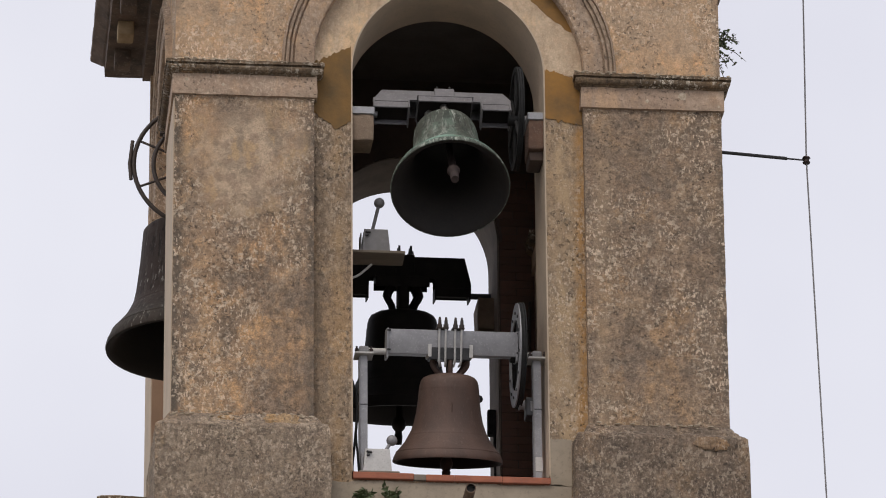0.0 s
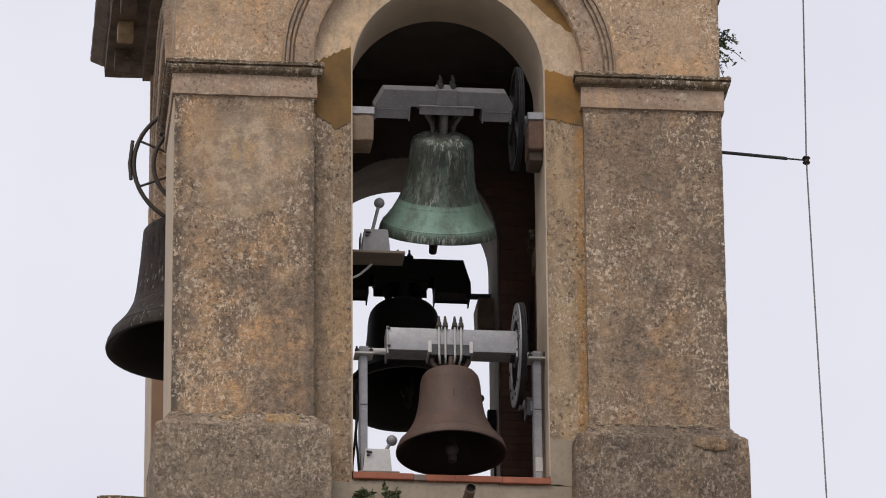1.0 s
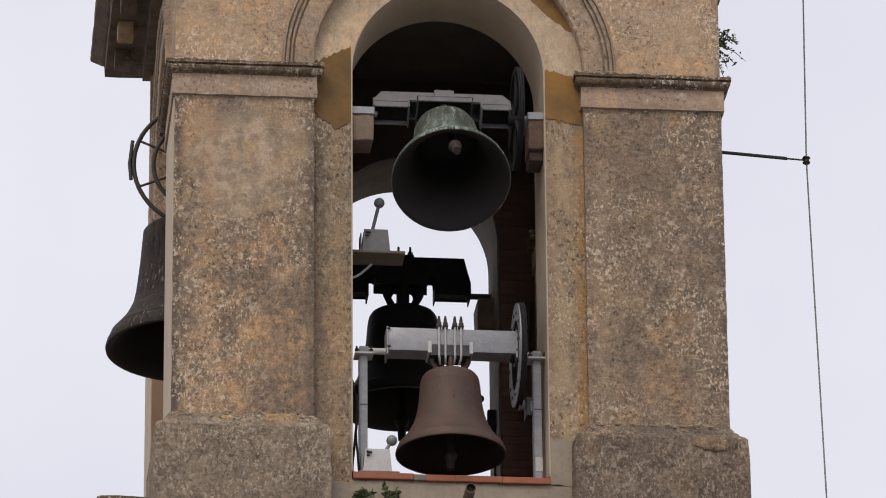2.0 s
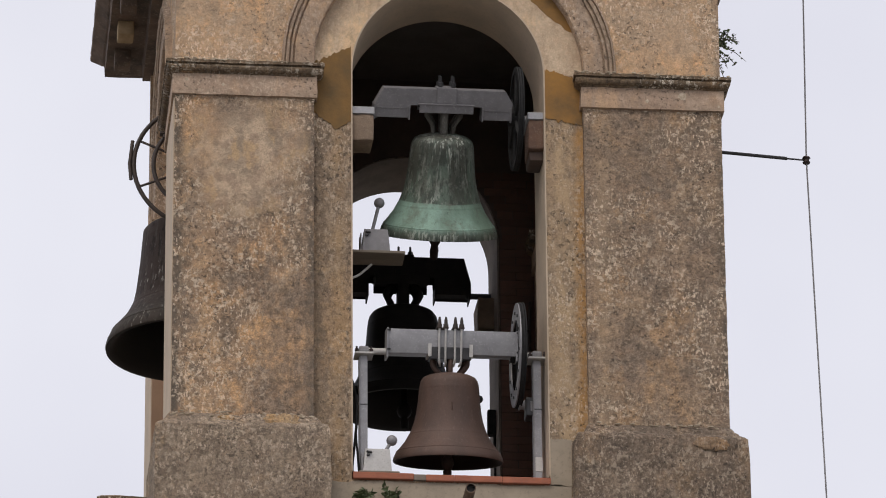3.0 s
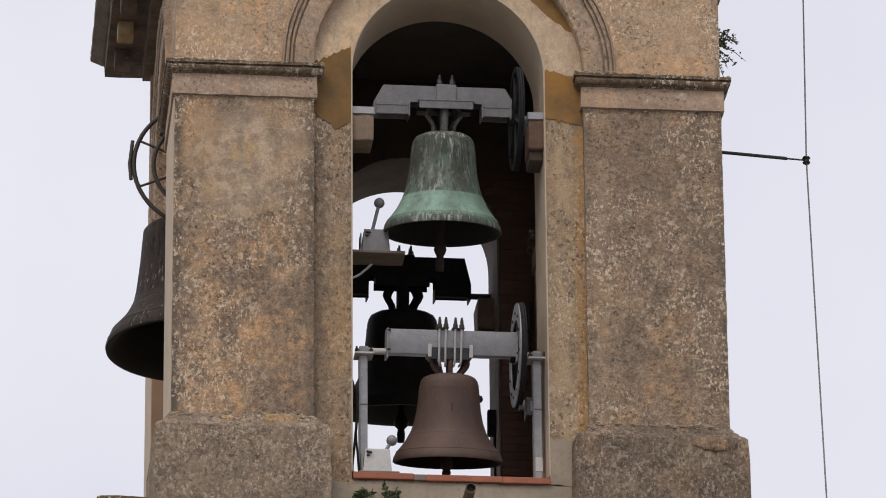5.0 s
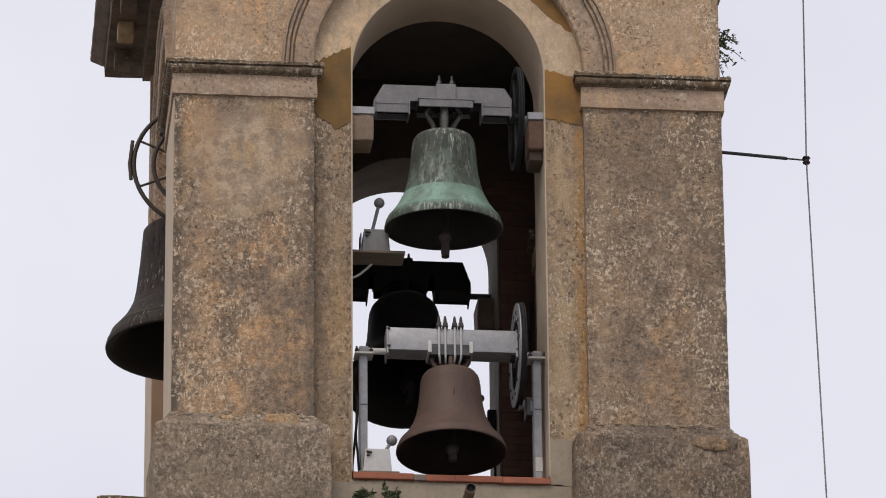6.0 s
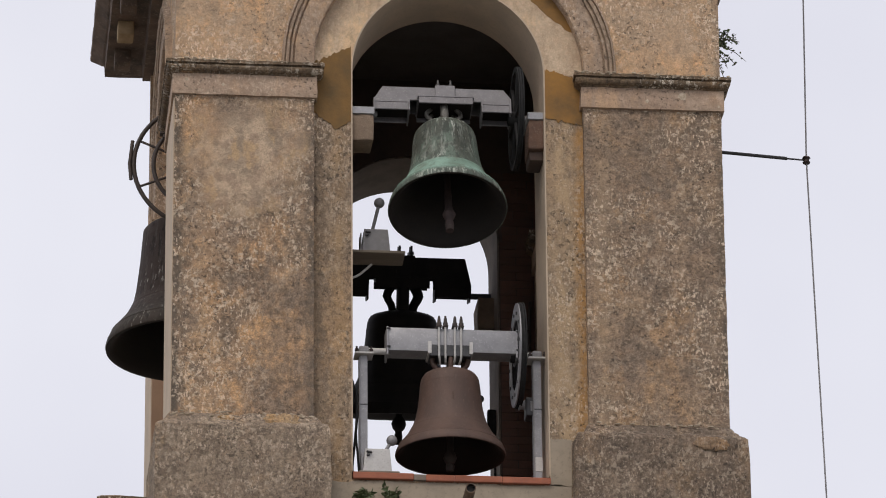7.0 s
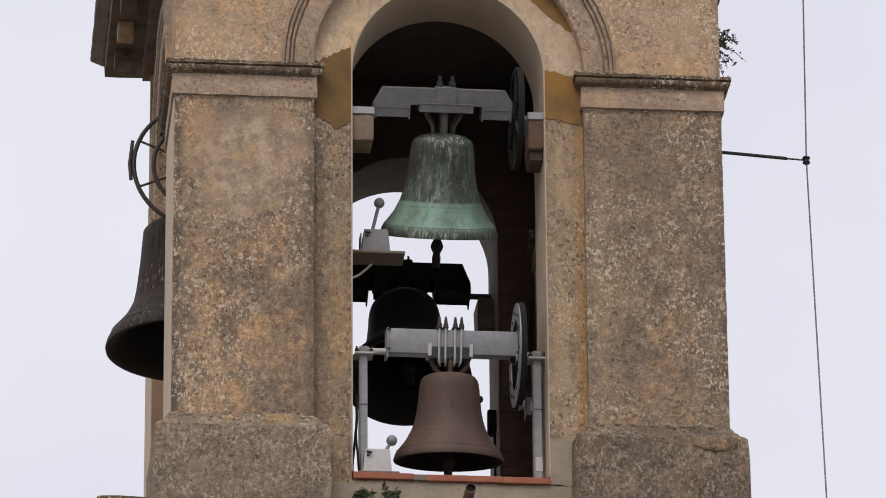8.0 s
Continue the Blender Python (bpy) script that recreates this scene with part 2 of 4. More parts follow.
# one near-black tone for the rear bell, its beam and its clapper
M_BLACKBRONZE = plain("near_black_bronze", (0.015, 0.0135, 0.0125), (0.022, 0.019, 0.017), 9.0, 0.7, 0.1, 0.1)
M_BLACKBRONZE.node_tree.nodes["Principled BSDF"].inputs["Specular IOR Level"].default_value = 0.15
M_BROWNBRONZE = plain("brown_bronze", (0.102, 0.060, 0.044), (0.070, 0.043, 0.033), 6.0, 0.66, 0.1, 0.2, stretch=(1, 1, 0.5), fine=(0.135, 0.088, 0.067))


def brick_material():
    m, n, l, b = material("inner_brick", 0.95)
    info, r = n.new("ShaderNodeObjectInfo"), n.new("ShaderNodeValToRGB")
    r.color_ramp.elements[0].color, r.color_ramp.elements[1].color = (0.105, 0.056, 0.042, 1), (0.15, 0.078, 0.056, 1)
    l.new(info.outputs["Random"], r.inputs["Fac"])
    v = coords(n, l)
    l.new(mix(n, l, noise_fac(n, l, v, 18.0, 0.45, 0.65), r.outputs["Color"], (0.10, 0.065, 0.05), 0.7), b.inputs["Base Color"])
    bump(n, l, b, noise_fac(n, l, v, 60.0, 0.3, 0.7), 0.4, 0.006)
    return m


def patina_material(name, bands, body_a, body_b, streak, gloss=0.5, worn=False):
    """Weathered bronze: long vertical runs, and a patina band by height above the mouth; worn: green runs and scraped spots too."""
    m, n, l, b = material(name, 0.72, 0.05)
    b.inputs["Specular IOR Level"].default_value = gloss
    v = coords(n, l, stretch=(1, 1, 0.28))
    v2 = coords(n, l)
    c = mix(n, l, noise_fac(n, l, v2, 5.0, 0.40, 0.62, 6, 0.65), body_a, body_b)
    run = coords(n, l, stretch=(1, 1, 0.10))
    patchy = noise_fac(n, l, coords(n, l, shift=(3, 1, 2), stretch=(1, 1, 0.6)), 4.5, 0.40, 0.60, 5, 0.6)
    if worn:
        stain = noise_fac(n, l, coords(n, l, shift=(1.7, 4, 6), stretch=(1, 1, 0.35)), 6.0, 0.50, 0.60, 7, 0.7)
        c = mix(n, l, stain, c, (0.14, 0.205, 0.16), 0.45)
        c = mix(n, l, noise_fac(n, l, v2, 11.0, 0.54, 0.62, 7, 0.7), c, (0.21, 0.21, 0.18), 0.45)
        c = mix(n, l, product(n, l, noise_fac(n, l, run, 34.0, 0.535, 0.575, 6, 0.68), patchy), c, streak, 1.0)
        c = mix(n, l, noise_fac(n, l, run, 19.0, 0.56, 0.61, 7, 0.7), c, tuple(x * 0.7 for x in streak), 0.5)
    else:
        c = mix(n, l, noise_fac(n, l, run, 34.0, 0.535, 0.60, 8, 0.72), c, streak, 0.38)
        c = mix(n, l, product(n, l, noise_fac(n, l, run, 40.0, 0.60, 0.63, 6, 0.7), patchy), c, (0.42, 0.40, 0.36), 0.7)
    c = mix(n, l, noise_fac(n, l, v, 30.0, 0.54, 0.60, 5, 0.65), c, tuple(x * 0.35 for x in body_a), 0.7)
    tc, sep, rp = n.new("ShaderNodeTexCoord"), n.new("ShaderNodeSeparateXYZ"), n.new("ShaderNodeValToRGB")
    l.new(tc.outputs["Object"], sep.inputs["Vector"])
    wob = noise_fac(n, l, v, 9.0, 0.2, 0.8)
    k1, k2 = n.new("ShaderNodeMath"), n.new("ShaderNodeMath")
    k1.operation, k2.operation = "MULTIPLY_ADD", "ADD"
    k1.inputs[1].default_value, k1.inputs[2].default_value = 0.012, 0.0
    l.new(wob, k1.inputs[0])
    l.new(k1.outputs[0], k2.inputs[0])
    l.new(sep.outputs["Z"], k2.inputs[1])
    rp.color_ramp.interpolation = "LINEAR"
    mr = n.new("ShaderNodeMapRange")
    mr.inputs["From Min"].default_value, mr.inputs["From Max"].default_value = 0.0, 0.7
    l.new(k2.outputs[0], mr.inputs["Value"])
    l.new(mr.outputs["Result"], rp.inputs["Fac"])
    e = rp.color_ramp.elements
    e[0].position, e[0].color = 0.0, (bands[0][1],) * 3 + (1,)
    e[1].position, e[1].color = 1.0, (0, 0, 0, 1)
    for pos, val in bands:
        x = e.new(pos / 0.7)
        x.color = (val, val, val, 1)
    green = mix(n, l, noise_fac(n, l, v, 5.0, 0.38, 0.60, 6), (0.245, 0.385, 0.31), (0.15, 0.235, 0.18))
    green = mix(n, l, noise_fac(n, l, run, 26.0, 0.53, 0.60, 7, 0.7), green, (0.11, 0.145, 0.11), 0.4)
    green = mix(n, l, noise_fac(n, l, v2, 7.0, 0.54, 0.64, 7, 0.7), green, (0.115, 0.105, 0.075), 0.45)
    c = mix(n, l, rp.outputs["Color"], c, green)
    c = mix(n, l, noise_fac(n, l, v2, 45.0, 0.62, 0.72), c, (0.035, 0.04, 0.03), 0.6)
    l.new(c, b.inputs["Base Color"])
    bump(n, l, b, noise_fac(n, l, v2, 40.0, 0.3, 0.7), 0.2, 0.006)
    return m


M_BRICK = brick_material()
M_GREEN = patina_material("green_patina_bronze", ((0.0, 0.12), (0.045, 0.22), (0.066, 0.55), (0.082, 0.97), (0.238, 0.97), (0.246, 0.20), (0.38, 0.10), (0.66, 0.10)), (0.034, 0.029, 0.022), (0.058, 0.056, 0.043), (0.38, 0.40, 0.35), 0.5, True)
M_LOOP = plain("pale_streaked_bronze", (0.12, 0.115, 0.10), (0.055, 0.05, 0.042), 26.0, 0.7, 0.05, 0.2, stretch=(1, 1, 0.25), fine=(0.40, 0.40, 0.37))
M_DARKBELL = patina_material("dark_streaked_bronze", ((0.0, 0.02), (0.10, 0.03), (0.30, 0.0), (0.69, 0.0)), (0.030, 0.020, 0.0155), (0.042, 0.030, 0.024), (0.095, 0.085, 0.075), 0.2)
# near black: shade in the hollows of bells and spout, put into the colour
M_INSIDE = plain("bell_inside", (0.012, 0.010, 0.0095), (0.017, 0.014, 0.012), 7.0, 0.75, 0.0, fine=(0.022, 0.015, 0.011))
M_CLAPPER = plain("rusty_clapper", (0.055, 0.036, 0.032), (0.032, 0.022, 0.02), 18.0, 0.75, 0.2)


# ---- building blocks ----
def part(name, bm, mat, parent, label="", smooth=None):
    """Link a bmesh as ONE mesh object under a thing or a part. smooth: angle in degrees below which edges are rounded off."""
    me = bpy.data.meshes.new(name)
    bmesh.ops.recalc_face_normals(bm, faces=bm.faces)
    bm.to_mesh(me)
    bm.free()
    if smooth:
        me.polygons.foreach_set("use_smooth", [True] * len(me.polygons))
        me.set_sharp_from_angle(angle=radians(smooth))
    me.materials.append(mat)
    ob = new(name, me)
    ob.parent = parent
    return tagged(ob, label=label)


def thing(name, m, label, category, group="", kind=""):
    ob = new(name)
    ob.empty_display_size = 0.1
    ob.matrix_basis = m
    return tagged(ob, label, category, group, kind)


def rough(bm, amp, scale=9.0):
    for v in bm.verts:
        v.co += noise.noise_vector(v.co * scale) * amp + noise.noise_vector(v.co * scale * 3.1) * amp * 0.5


def box(bm, x0, x1, y0, y1, z0, z1, bevel=0.0, m=None):
    r = bmesh.ops.create_cube(bm, size=1.0)
    for v in r["verts"]:
        v.co = Vector(((x0 + x1) / 2 + v.co.x * (x1 - x0), (y0 + y1) / 2 + v.co.y * (y1 - y0), (z0 + z1) / 2 + v.co.z * (z1 - z0)))
    vs = list(r["verts"])
    if bevel:
        es = list({e for v in vs for e in v.link_edges})
        g = bmesh.ops.bevel(bm, geom=es, offset=bevel, segments=2, affect="EDGES", profile=0.6)
        vs = list({v for f in g["faces"] for v in f.verts} | {v for v in vs if v.is_valid})
    if m is not None:
        for v in vs:
            v.co = m @ v.co
    return bm


def boxed(x0, x1, y0, y1, z0, z1, bevel=0.004):
    return box(bmesh.new(), x0, x1, y0, y1, z0, z1, bevel)


def tube(bm, pts, r, seg=8, closed=False):
    """A round bar along points; r is a number or a list of radii."""
    pts = [Vector(p) for p in pts]
    rings, n, last = [], len(pts), None
    for i, p in enumerate(pts):
        a, c = (pts[i - 1], pts[(i + 1) % n]) if closed else (pts[max(i - 1, 0)], pts[min(i + 1, n - 1)])
        d = (c - a).normalized()
        side = last - d * last.dot(d) if last else d.orthogonal()
        side.normalize()
        last, up = side, d.cross(side)
        k = r[i] if isinstance(r, (list, tuple)) else r
        rings.append([bm.verts.new(p + (side * math.cos(2 * math.pi * j / seg) + up * math.sin(2 * math.pi * j / seg)) * k) for j in range(seg)])
    for i in range(n if closed else n - 1):
        a, c = rings[i], rings[(i + 1) % n]
        for j in range(seg):
            bm.faces.new((a[j], a[(j + 1) % seg], c[(j + 1) % seg], c[j]))
    if not closed:
        bm.faces.new(rings[0])
        bm.faces.new(rings[-1])
    return bm


def lathe(bm, prof, seg=64, m=None):
    """Turn a profile of (radius, height) about the z axis."""
    rings = []
    for r, z in prof:
        if r < 1e-5:
            rings.append([bm.verts.new((0, 0, z))])
        else:
            rings.append([bm.verts.new((r * math.cos(2 * math.pi * j / seg), r * math.sin(2 * math.pi * j / seg), z)) for j in range(seg)])
    for a, c in zip(rings, rings[1:]):
        for j in range(seg):
            k = (j + 1) % seg
            if len(a) == 1 and len(c) == 1:
                continue
            if len(a) == 1:
                bm.faces.new((a[0], c[k], c[j]))
            elif len(c) == 1:
                bm.faces.new((a[j], a[k], c[0]))
            else:
                bm.faces.new((a[j], a[k], c[k], c[j]))
    if m is not None:
        for ring in rings:
            for v in ring:
                v.co = m @ v.co
    return bm


def sweep(rect, prof, step=0.06, amp=0.004, scale=9.0):
    """A mould run round a rectangle: prof lists (outward offset, height) from the bottom up; closed above and below."""
    x0, x1, y0, y1 = rect
    bm = bmesh.new()
    rings = []
    nx, ny = max(1, round((x1 - x0) / step)), max(1, round((y1 - y0) / step))
    for o, z in prof:
        a, b, c, d = x0 - o, x1 + o, y0 - o, y1 + o
        pts = [(a + (b - a) * i / nx, c) for i in range(nx)] + [(b, c + (d - c) * i / ny) for i in range(ny)]
        pts += [(b - (b - a) * i / nx, d) for i in range(nx)] + [(a, d - (d - c) * i / ny) for i in range(ny)]
        rings.append([bm.verts.new((x, y, z)) for x, y in pts])
    for a, c in zip(rings, rings[1:]):
        for j in range(len(a)):
            k = (j + 1) % len(a)
            bm.faces.new((a[j], a[k], c[k], c[j]))
    bm.faces.new(rings[0])
    bm.faces.new(rings[-1])
    rough(bm, amp, scale)
    return bm


def levels(z0, z1, step=0.06, o=0.0):
    n = max(1, round((z1 - z0) / step))
    return [(o, z0 + (z1 - z0) * i / n) for i in range(n + 1)]


def arch_wall(half, z0, z1, r, zs, sill, y0, y1, amp=0.001, seg=40):
    """A wall panel in the xz plane, from y0 to y1, with a round-headed opening down to sill (None: to the panel's foot)."""
    bm = bmesh.new()
    cols = {}

    def pair(x, z):
        k = (round(x, 4), round(z, 4))
        if k not in cols:
            cols[k] = (bm.verts.new((x, y0, z)), bm.verts.new((x, y1, z)))
        return cols[k]

    def cell(*pts):
        q = [pair(*p) for p in pts]
        bm.faces.new([a for a, b in q])
        bm.faces.new([b for a, b in reversed(q)])

    foot = z0 if sill is None else sill
    zl = [foot + (zs - foot) * i / max(1, round((zs - foot) / 0.12)) for i in range(max(1, round((zs - foot) / 0.12)) + 1)]
    for s in (-1, 1):
        for a, b in zip(zl, zl[1:]):
            cell((s * half, a), (s * r, a), (s * r, b), (s * half, b))
        if sill is not None:
            cell((s * half, z0), (s * r, z0), (s * r, sill), (s * half, sill))
    if sill is not None:
        cell((-r, z0), (r, z0), (r, sill), (-r, sill))
    arc = [(r * math.cos(math.pi * i / seg), zs + r * math.sin(math.pi * i / seg)) for i in range(seg + 1)]
    arc[0], arc[-1] = (r, zs), (-r, zs)
    cell((half, zs), (half, z1), (r, z1), (r, zs))
    cell((-half, zs), (-r, zs), (-r, z1), (-half, z1))
    for (xa, za), (xb, zb) in zip(arc, arc[1:]):
        cell((xa, za), (xa, z1), (xb, z1), (xb, zb))
    edges = [e for e in bm.edges if len(e.link_faces) == 1]
    front = {a: b for a, b in cols.values()}
    for e in edges:
        a, b = e.verts
        if a in front and b in front:
            bm.faces.new((a, b, front[b], front[a]))
    rough(bm, amp)
    return bm
# ---- ground ----
W, WI, D = 1.838, 0.907, 3.64
INSET, THICK, R_OPEN, Z_SPRING, Z_SILL = 0.064, 0.606, 0.65, 17.744, 14.80
Z_BASE, Z_SHAFT, Z_TOP = 15.215, 17.485, 19.18
CY = D / 2

bm = bmesh.new()
bmesh.ops.create_circle(bm, cap_ends=True, radius=3000, segments=64)
ground = part("ground", bm, M_GROUND, None)
tagged(ground, "pale gravel ground reaching to the horizon", "ground", kind="structure")

# ---- the tower ----
tower = thing("bell_tower", pose(0, CY, 0), "weathered ochre and grey rendered stone bell tower with arched openings", "bell tower")


def on_tower(name, bm, mat, label="", turn=0, parent=None, smooth=None):
    """A part given in the coordinates of the front face; turn: which of the four sides it belongs to."""
    bmesh.ops.transform(bm, matrix=pose(0, 0, 0, 0, 0, 90 * turn) @ pose(0, -CY, 0), verts=bm.verts)
    return part(name, bm, mat, parent or tower, label, smooth)


walls = []
for side in range(4):
    deep_in = INSET + (0.56 if side == 0 else THICK)
    half = W - INSET if side % 2 == 0 else W - INSET - THICK - 0.001
    walls.append(on_tower("wall", arch_wall(half, 13.0, 19.4, R_OPEN, Z_SPRING, Z_SILL, INSET, deep_in), M_STRIP, "ochre rendered wall round an arched opening", side))
    up_half = W if side % 2 == 0 else W - INSET - 0.001
    on_tower("spandrel", arch_wall(up_half, 17.72, 19.33, 0.91, Z_SPRING, None, 0.0, INSET - 0.001, 0.002), M_UPPER, "", side)
    # smooth lining of the arch and its jambs
    bm = bmesh.new()
    path = [(R_OPEN, 14.86)] + [(R_OPEN, 14.86 + (Z_SPRING - 14.86) * i / 20) for i in range(1, 20)]
    path += [(R_OPEN * math.cos(math.pi * i / 48), Z_SPRING + R_OPEN * math.sin(math.pi * i / 48)) for i in range(49)]
    path += [(-x, z) for x, z in reversed(path[:20])]
    rows = []
    for i, (x, z) in enumerate(path):
        nx, nz = (x / R_OPEN, max(0.0, (z - Z_SPRING)) / R_OPEN)
        rows.append([bm.verts.new((x - nx * k, y, z - nz * k)) for k, y in ((-0.004, INSET - 0.005), (0.005, INSET - 0.005), (0.006, deep_in + 0.008), (-0.003, deep_in + 0.008))])
    for a, c in zip(rows, rows[1:]):
        for j in range(3):
            bm.faces.new((a[j], a[j + 1], c[j + 1], c[j]))
    # M_DULL sides: same lining with its shade put into the colour
    on_tower("arch_lining", bm, M_SMOOTH if side in (0, 3) else M_DULL, "smooth lime render lining, pale or with shade in its colour", side, smooth=40)
    # smooth render band on the face round the arch, between lining and moulding
    bm = bmesh.new()
    rows = []
    for i in range(61):
        a = math.pi * i / 60
        ro = 0.912
        rows.append([bm.verts.new((r * math.cos(a), y, Z_SPRING + r * math.sin(a))) for r, y in ((R_OPEN - 0.004, INSET + 0.02), (R_OPEN - 0.004, INSET - 0.001), (R_OPEN + 0.008, INSET - 0.003), (ro, INSET - 0.003))])
    for a, c in zip(rows, rows[1:]):
        for j in range(3):
            bm.faces.new((a[j], a[j + 1], c[j + 1], c[j]))
    on_tower("arch_band", bm, M_BAND, "smooth pale lime render band", side, smooth=40)
    # moulded archivolt
    prof = [(0.908, 0.06), (0.908, -0.010), (0.914, -0.018), (0.94, -0.021), (0.98, -0.022), (1.02, -0.022), (1.042, -0.021), (1.047, -0.008), (1.053, -0.008), (1.057, -0.030), (1.070, -0.034),
            (1.074, -0.016), (1.079, -0.016), (1.083, -0.042), (1.100, -0.048), (1.104, -0.030), (1.109, -0.030), (1.112, -0.050), (1.122, -0.050), (1.128, -0.034), (1.128, 0.012)]
    bm = bmesh.new()
    rows = [[bm.verts.new((r * math.cos(math.pi * i / 64), y, Z_SPRING + r * math.sin(math.pi * i / 64))) for r, y in prof] for i in range(65)]
    for k, s in ((0, 1), (64, -1)):
        foot = [bm.verts.new((s * r, y, 17.715)) for r, y in prof]
        rows = [foot] + rows if k == 0 else rows + [foot]
    for a, c in zip(rows, rows[1:]):
        for j in range(len(prof) - 1):
            bm.faces.new((a[j], a[j + 1], c[j + 1], c[j]))
    rough(bm, 0.005, 12)
    on_tower("archivolt", bm, M_ARCHI, "weathered moulded stone archivolt", side, smooth=35)

for i, (sx, sy) in enumerate(((-1, 0), (1, 0), (1, 1), (-1, 1))):
    xs = (-W, -WI) if sx < 0 else (WI, W)
    ys = (0.0, W - WI) if sy == 0 else (D - W + WI, D)
    rect = (*xs, *ys)
    on_tower("corner_pier", sweep(rect, levels(Z_BASE - 0.06, Z_SHAFT + 0.03, 0.05), 0.05, 0.0045), (M_SHAFT_A, M_SHAFT_B, M_SHAFT_B, M_REAR)[i], ("ochre render flaking to grey", "grey lichen-speckled render", "grey lichen-speckled render", "plain reddish brown render")[i])
    on_tower("pier_base", sweep(rect, levels(13.0, 15.06, 0.07, 0.108) + [(0.106, 15.09), (0.09, 15.115), (0.055, 15.135), (0.045, 15.15), (0.03, 15.175), (0.012, 15.20), (-0.02, 15.225)], 0.045, 0.012, 11.0), M_PLINTH_A if i in (0, 3) else M_PLINTH, "dark weathered render plinth block")
    on_tower("impost", sweep(rect, [(-0.02, 17.482), (0.020, 17.486), (0.021, 17.53), (0.018, 17.60), (0.018, 17.640)], 0.05, 0.004), M_IMPOST, "pinkish rendered impost block")
    flat = 0.25 if i == 3 else 1.0
    on_tower("impost_moulding", sweep(rect, [(o * flat, z) for o, z in ((0.01, 17.634), (0.026, 17.637), (0.028, 17.645), (0.044, 17.648), (0.055, 17.658), (0.060, 17.672), (0.055, 17.688), (0.046, 17.692), (0.050, 17.696), (0.066, 17.698), (0.066, 17.720), (0.03, 17.734), (-0.02, 17.74))], 0.05, 0.005, 13), M_CROWN, "dark lichened impost moulding with white spots")

def crust(x0, x1, y, z, count, size, seed, spread):
    """Crumbs of lime and mortar left along an edge, joined."""
    rnd = random.Random(seed)
    bm = bmesh.new()
    for k in range(count):
        x = rnd.uniform(x0, x1)
        w = size * rnd.uniform(0.4, 1.3)
        g = bmesh.ops.create_icosphere(bm, subdivisions=1, radius=w)["verts"]
        at = Vector((x, y + rnd.uniform(-spread, spread * 0.3), z + rnd.uniform(-spread, spread)))
        for v in g:
            v.co = at + Vector((v.co.x * rnd.uniform(1.2, 2.2), v.co.y * 0.7, v.co.z * 0.7)) + noise.noise_vector(v.co * 60 + at) * w * 0.4
    return bm


for i, (a, b) in enumerate(((-1.84, -0.90), (0.90, 1.84))):
    tagged(on_tower("mortar_crust", crust(a, b, -0.012, 15.195, 70, 0.009, 31 + i, 0.022), M_PALECRUST, "pale crumbling mortar crust", smooth=60), kind="stuff")
    tagged(on_tower("lime_crust", crust(a - 0.05, b + 0.05, -0.060, 17.722, 60, 0.008, 41 + i, 0.010), M_PALECRUST, "white lichen crust", smooth=60), kind="stuff")
    tagged(on_tower("mortar_crust", crust(a, b, -0.002, 17.462, 18, 0.006, 51 + i, 0.014), M_PALECRUST, "pale crumbling mortar crust", smooth=60), kind="stuff")

# pale lichen on the imposts
for x, z, size in ((1.578, 17.588, 0.034), (1.821, 17.518, 0.024), (1.335, 17.542, 0.016), (-1.763, 17.591, 0.014), (-1.196, 17.530, 0.012), (-1.517, 17.559, 0.018)):
    bm = bmesh.new()
    rim = [bm.verts.new((x + size * (0.75 + 0.5 * noise.noise(Vector((math.cos(a) * 1.5, math.sin(a) * 1.5, x * 9)))) * math.cos(a), -0.020, z + size * (0.75 + 0.5 * noise.noise(Vector((math.sin(a) * 1.5, math.cos(a) * 1.5, z * 9)))) * math.sin(a))) for a in (2 * math.pi * k / 22 for k in range(22))]
    mid = bm.verts.new((x, -0.026, z))
    low = [bm.verts.new((v.co.x, -0.008, v.co.z)) for v in rim]
    for k in range(22):
        bm.faces.new((rim[k], rim[(k + 1) % 22], mid))
        bm.faces.new((rim[k], low[k], low[(k + 1) % 22], rim[(k + 1) % 22]))
    on_tower("lichen", bm, M_PALECRUST, "pale lichen patch", smooth=60)

# spots where the plinth blocks have flaked
for x, y, z, wide, tall, mat, words in ((-1.12, -0.062, 15.150, 0.115, 0.045, M_CHIP, "flaked ochre spot"), (-1.48, -0.055, 15.160, 0.05, 0.02, M_CHIP, "flaked ochre spot"), (1.70, -0.112, 15.055, 0.105, 0.045, M_BRICKSPOT, "bared reddish spot")):
    bm = bmesh.new()
    bmesh.ops.create_icosphere(bm, subdivisions=4, radius=1.0)
    for v in bm.verts:
        k = 1 + 0.45 * noise.noise(v.co * 2.3 + Vector((x * 7, 0, z)))
        v.co = Vector((x + v.co.x * wide * k, y + v.co.y * 0.009, z + v.co.z * tall * k))
    rough(bm, 0.003, 30)
    on_tower("worn_spot", bm, mat, words, smooth=60)

# main cornice above, with its brackets and the roof
full = (-W, W, 0.0, D)
on_tower("cornice", sweep(full, [(-0.01, 19.262), (0.055, 19.266), (0.06, 19.400), (0.066, 19.408), (0.325, 19.413), (0.329, 19.500), (0.345, 19.508), (0.385, 19.545), (0.425, 19.580), (0.430, 19.600), (0.424, 19.605), (0.428, 19.650), (0.40, 19.665), (-0.02, 19.680)], 0.08, 0.004), M_CORNICE, "dark projecting moulded cornice")
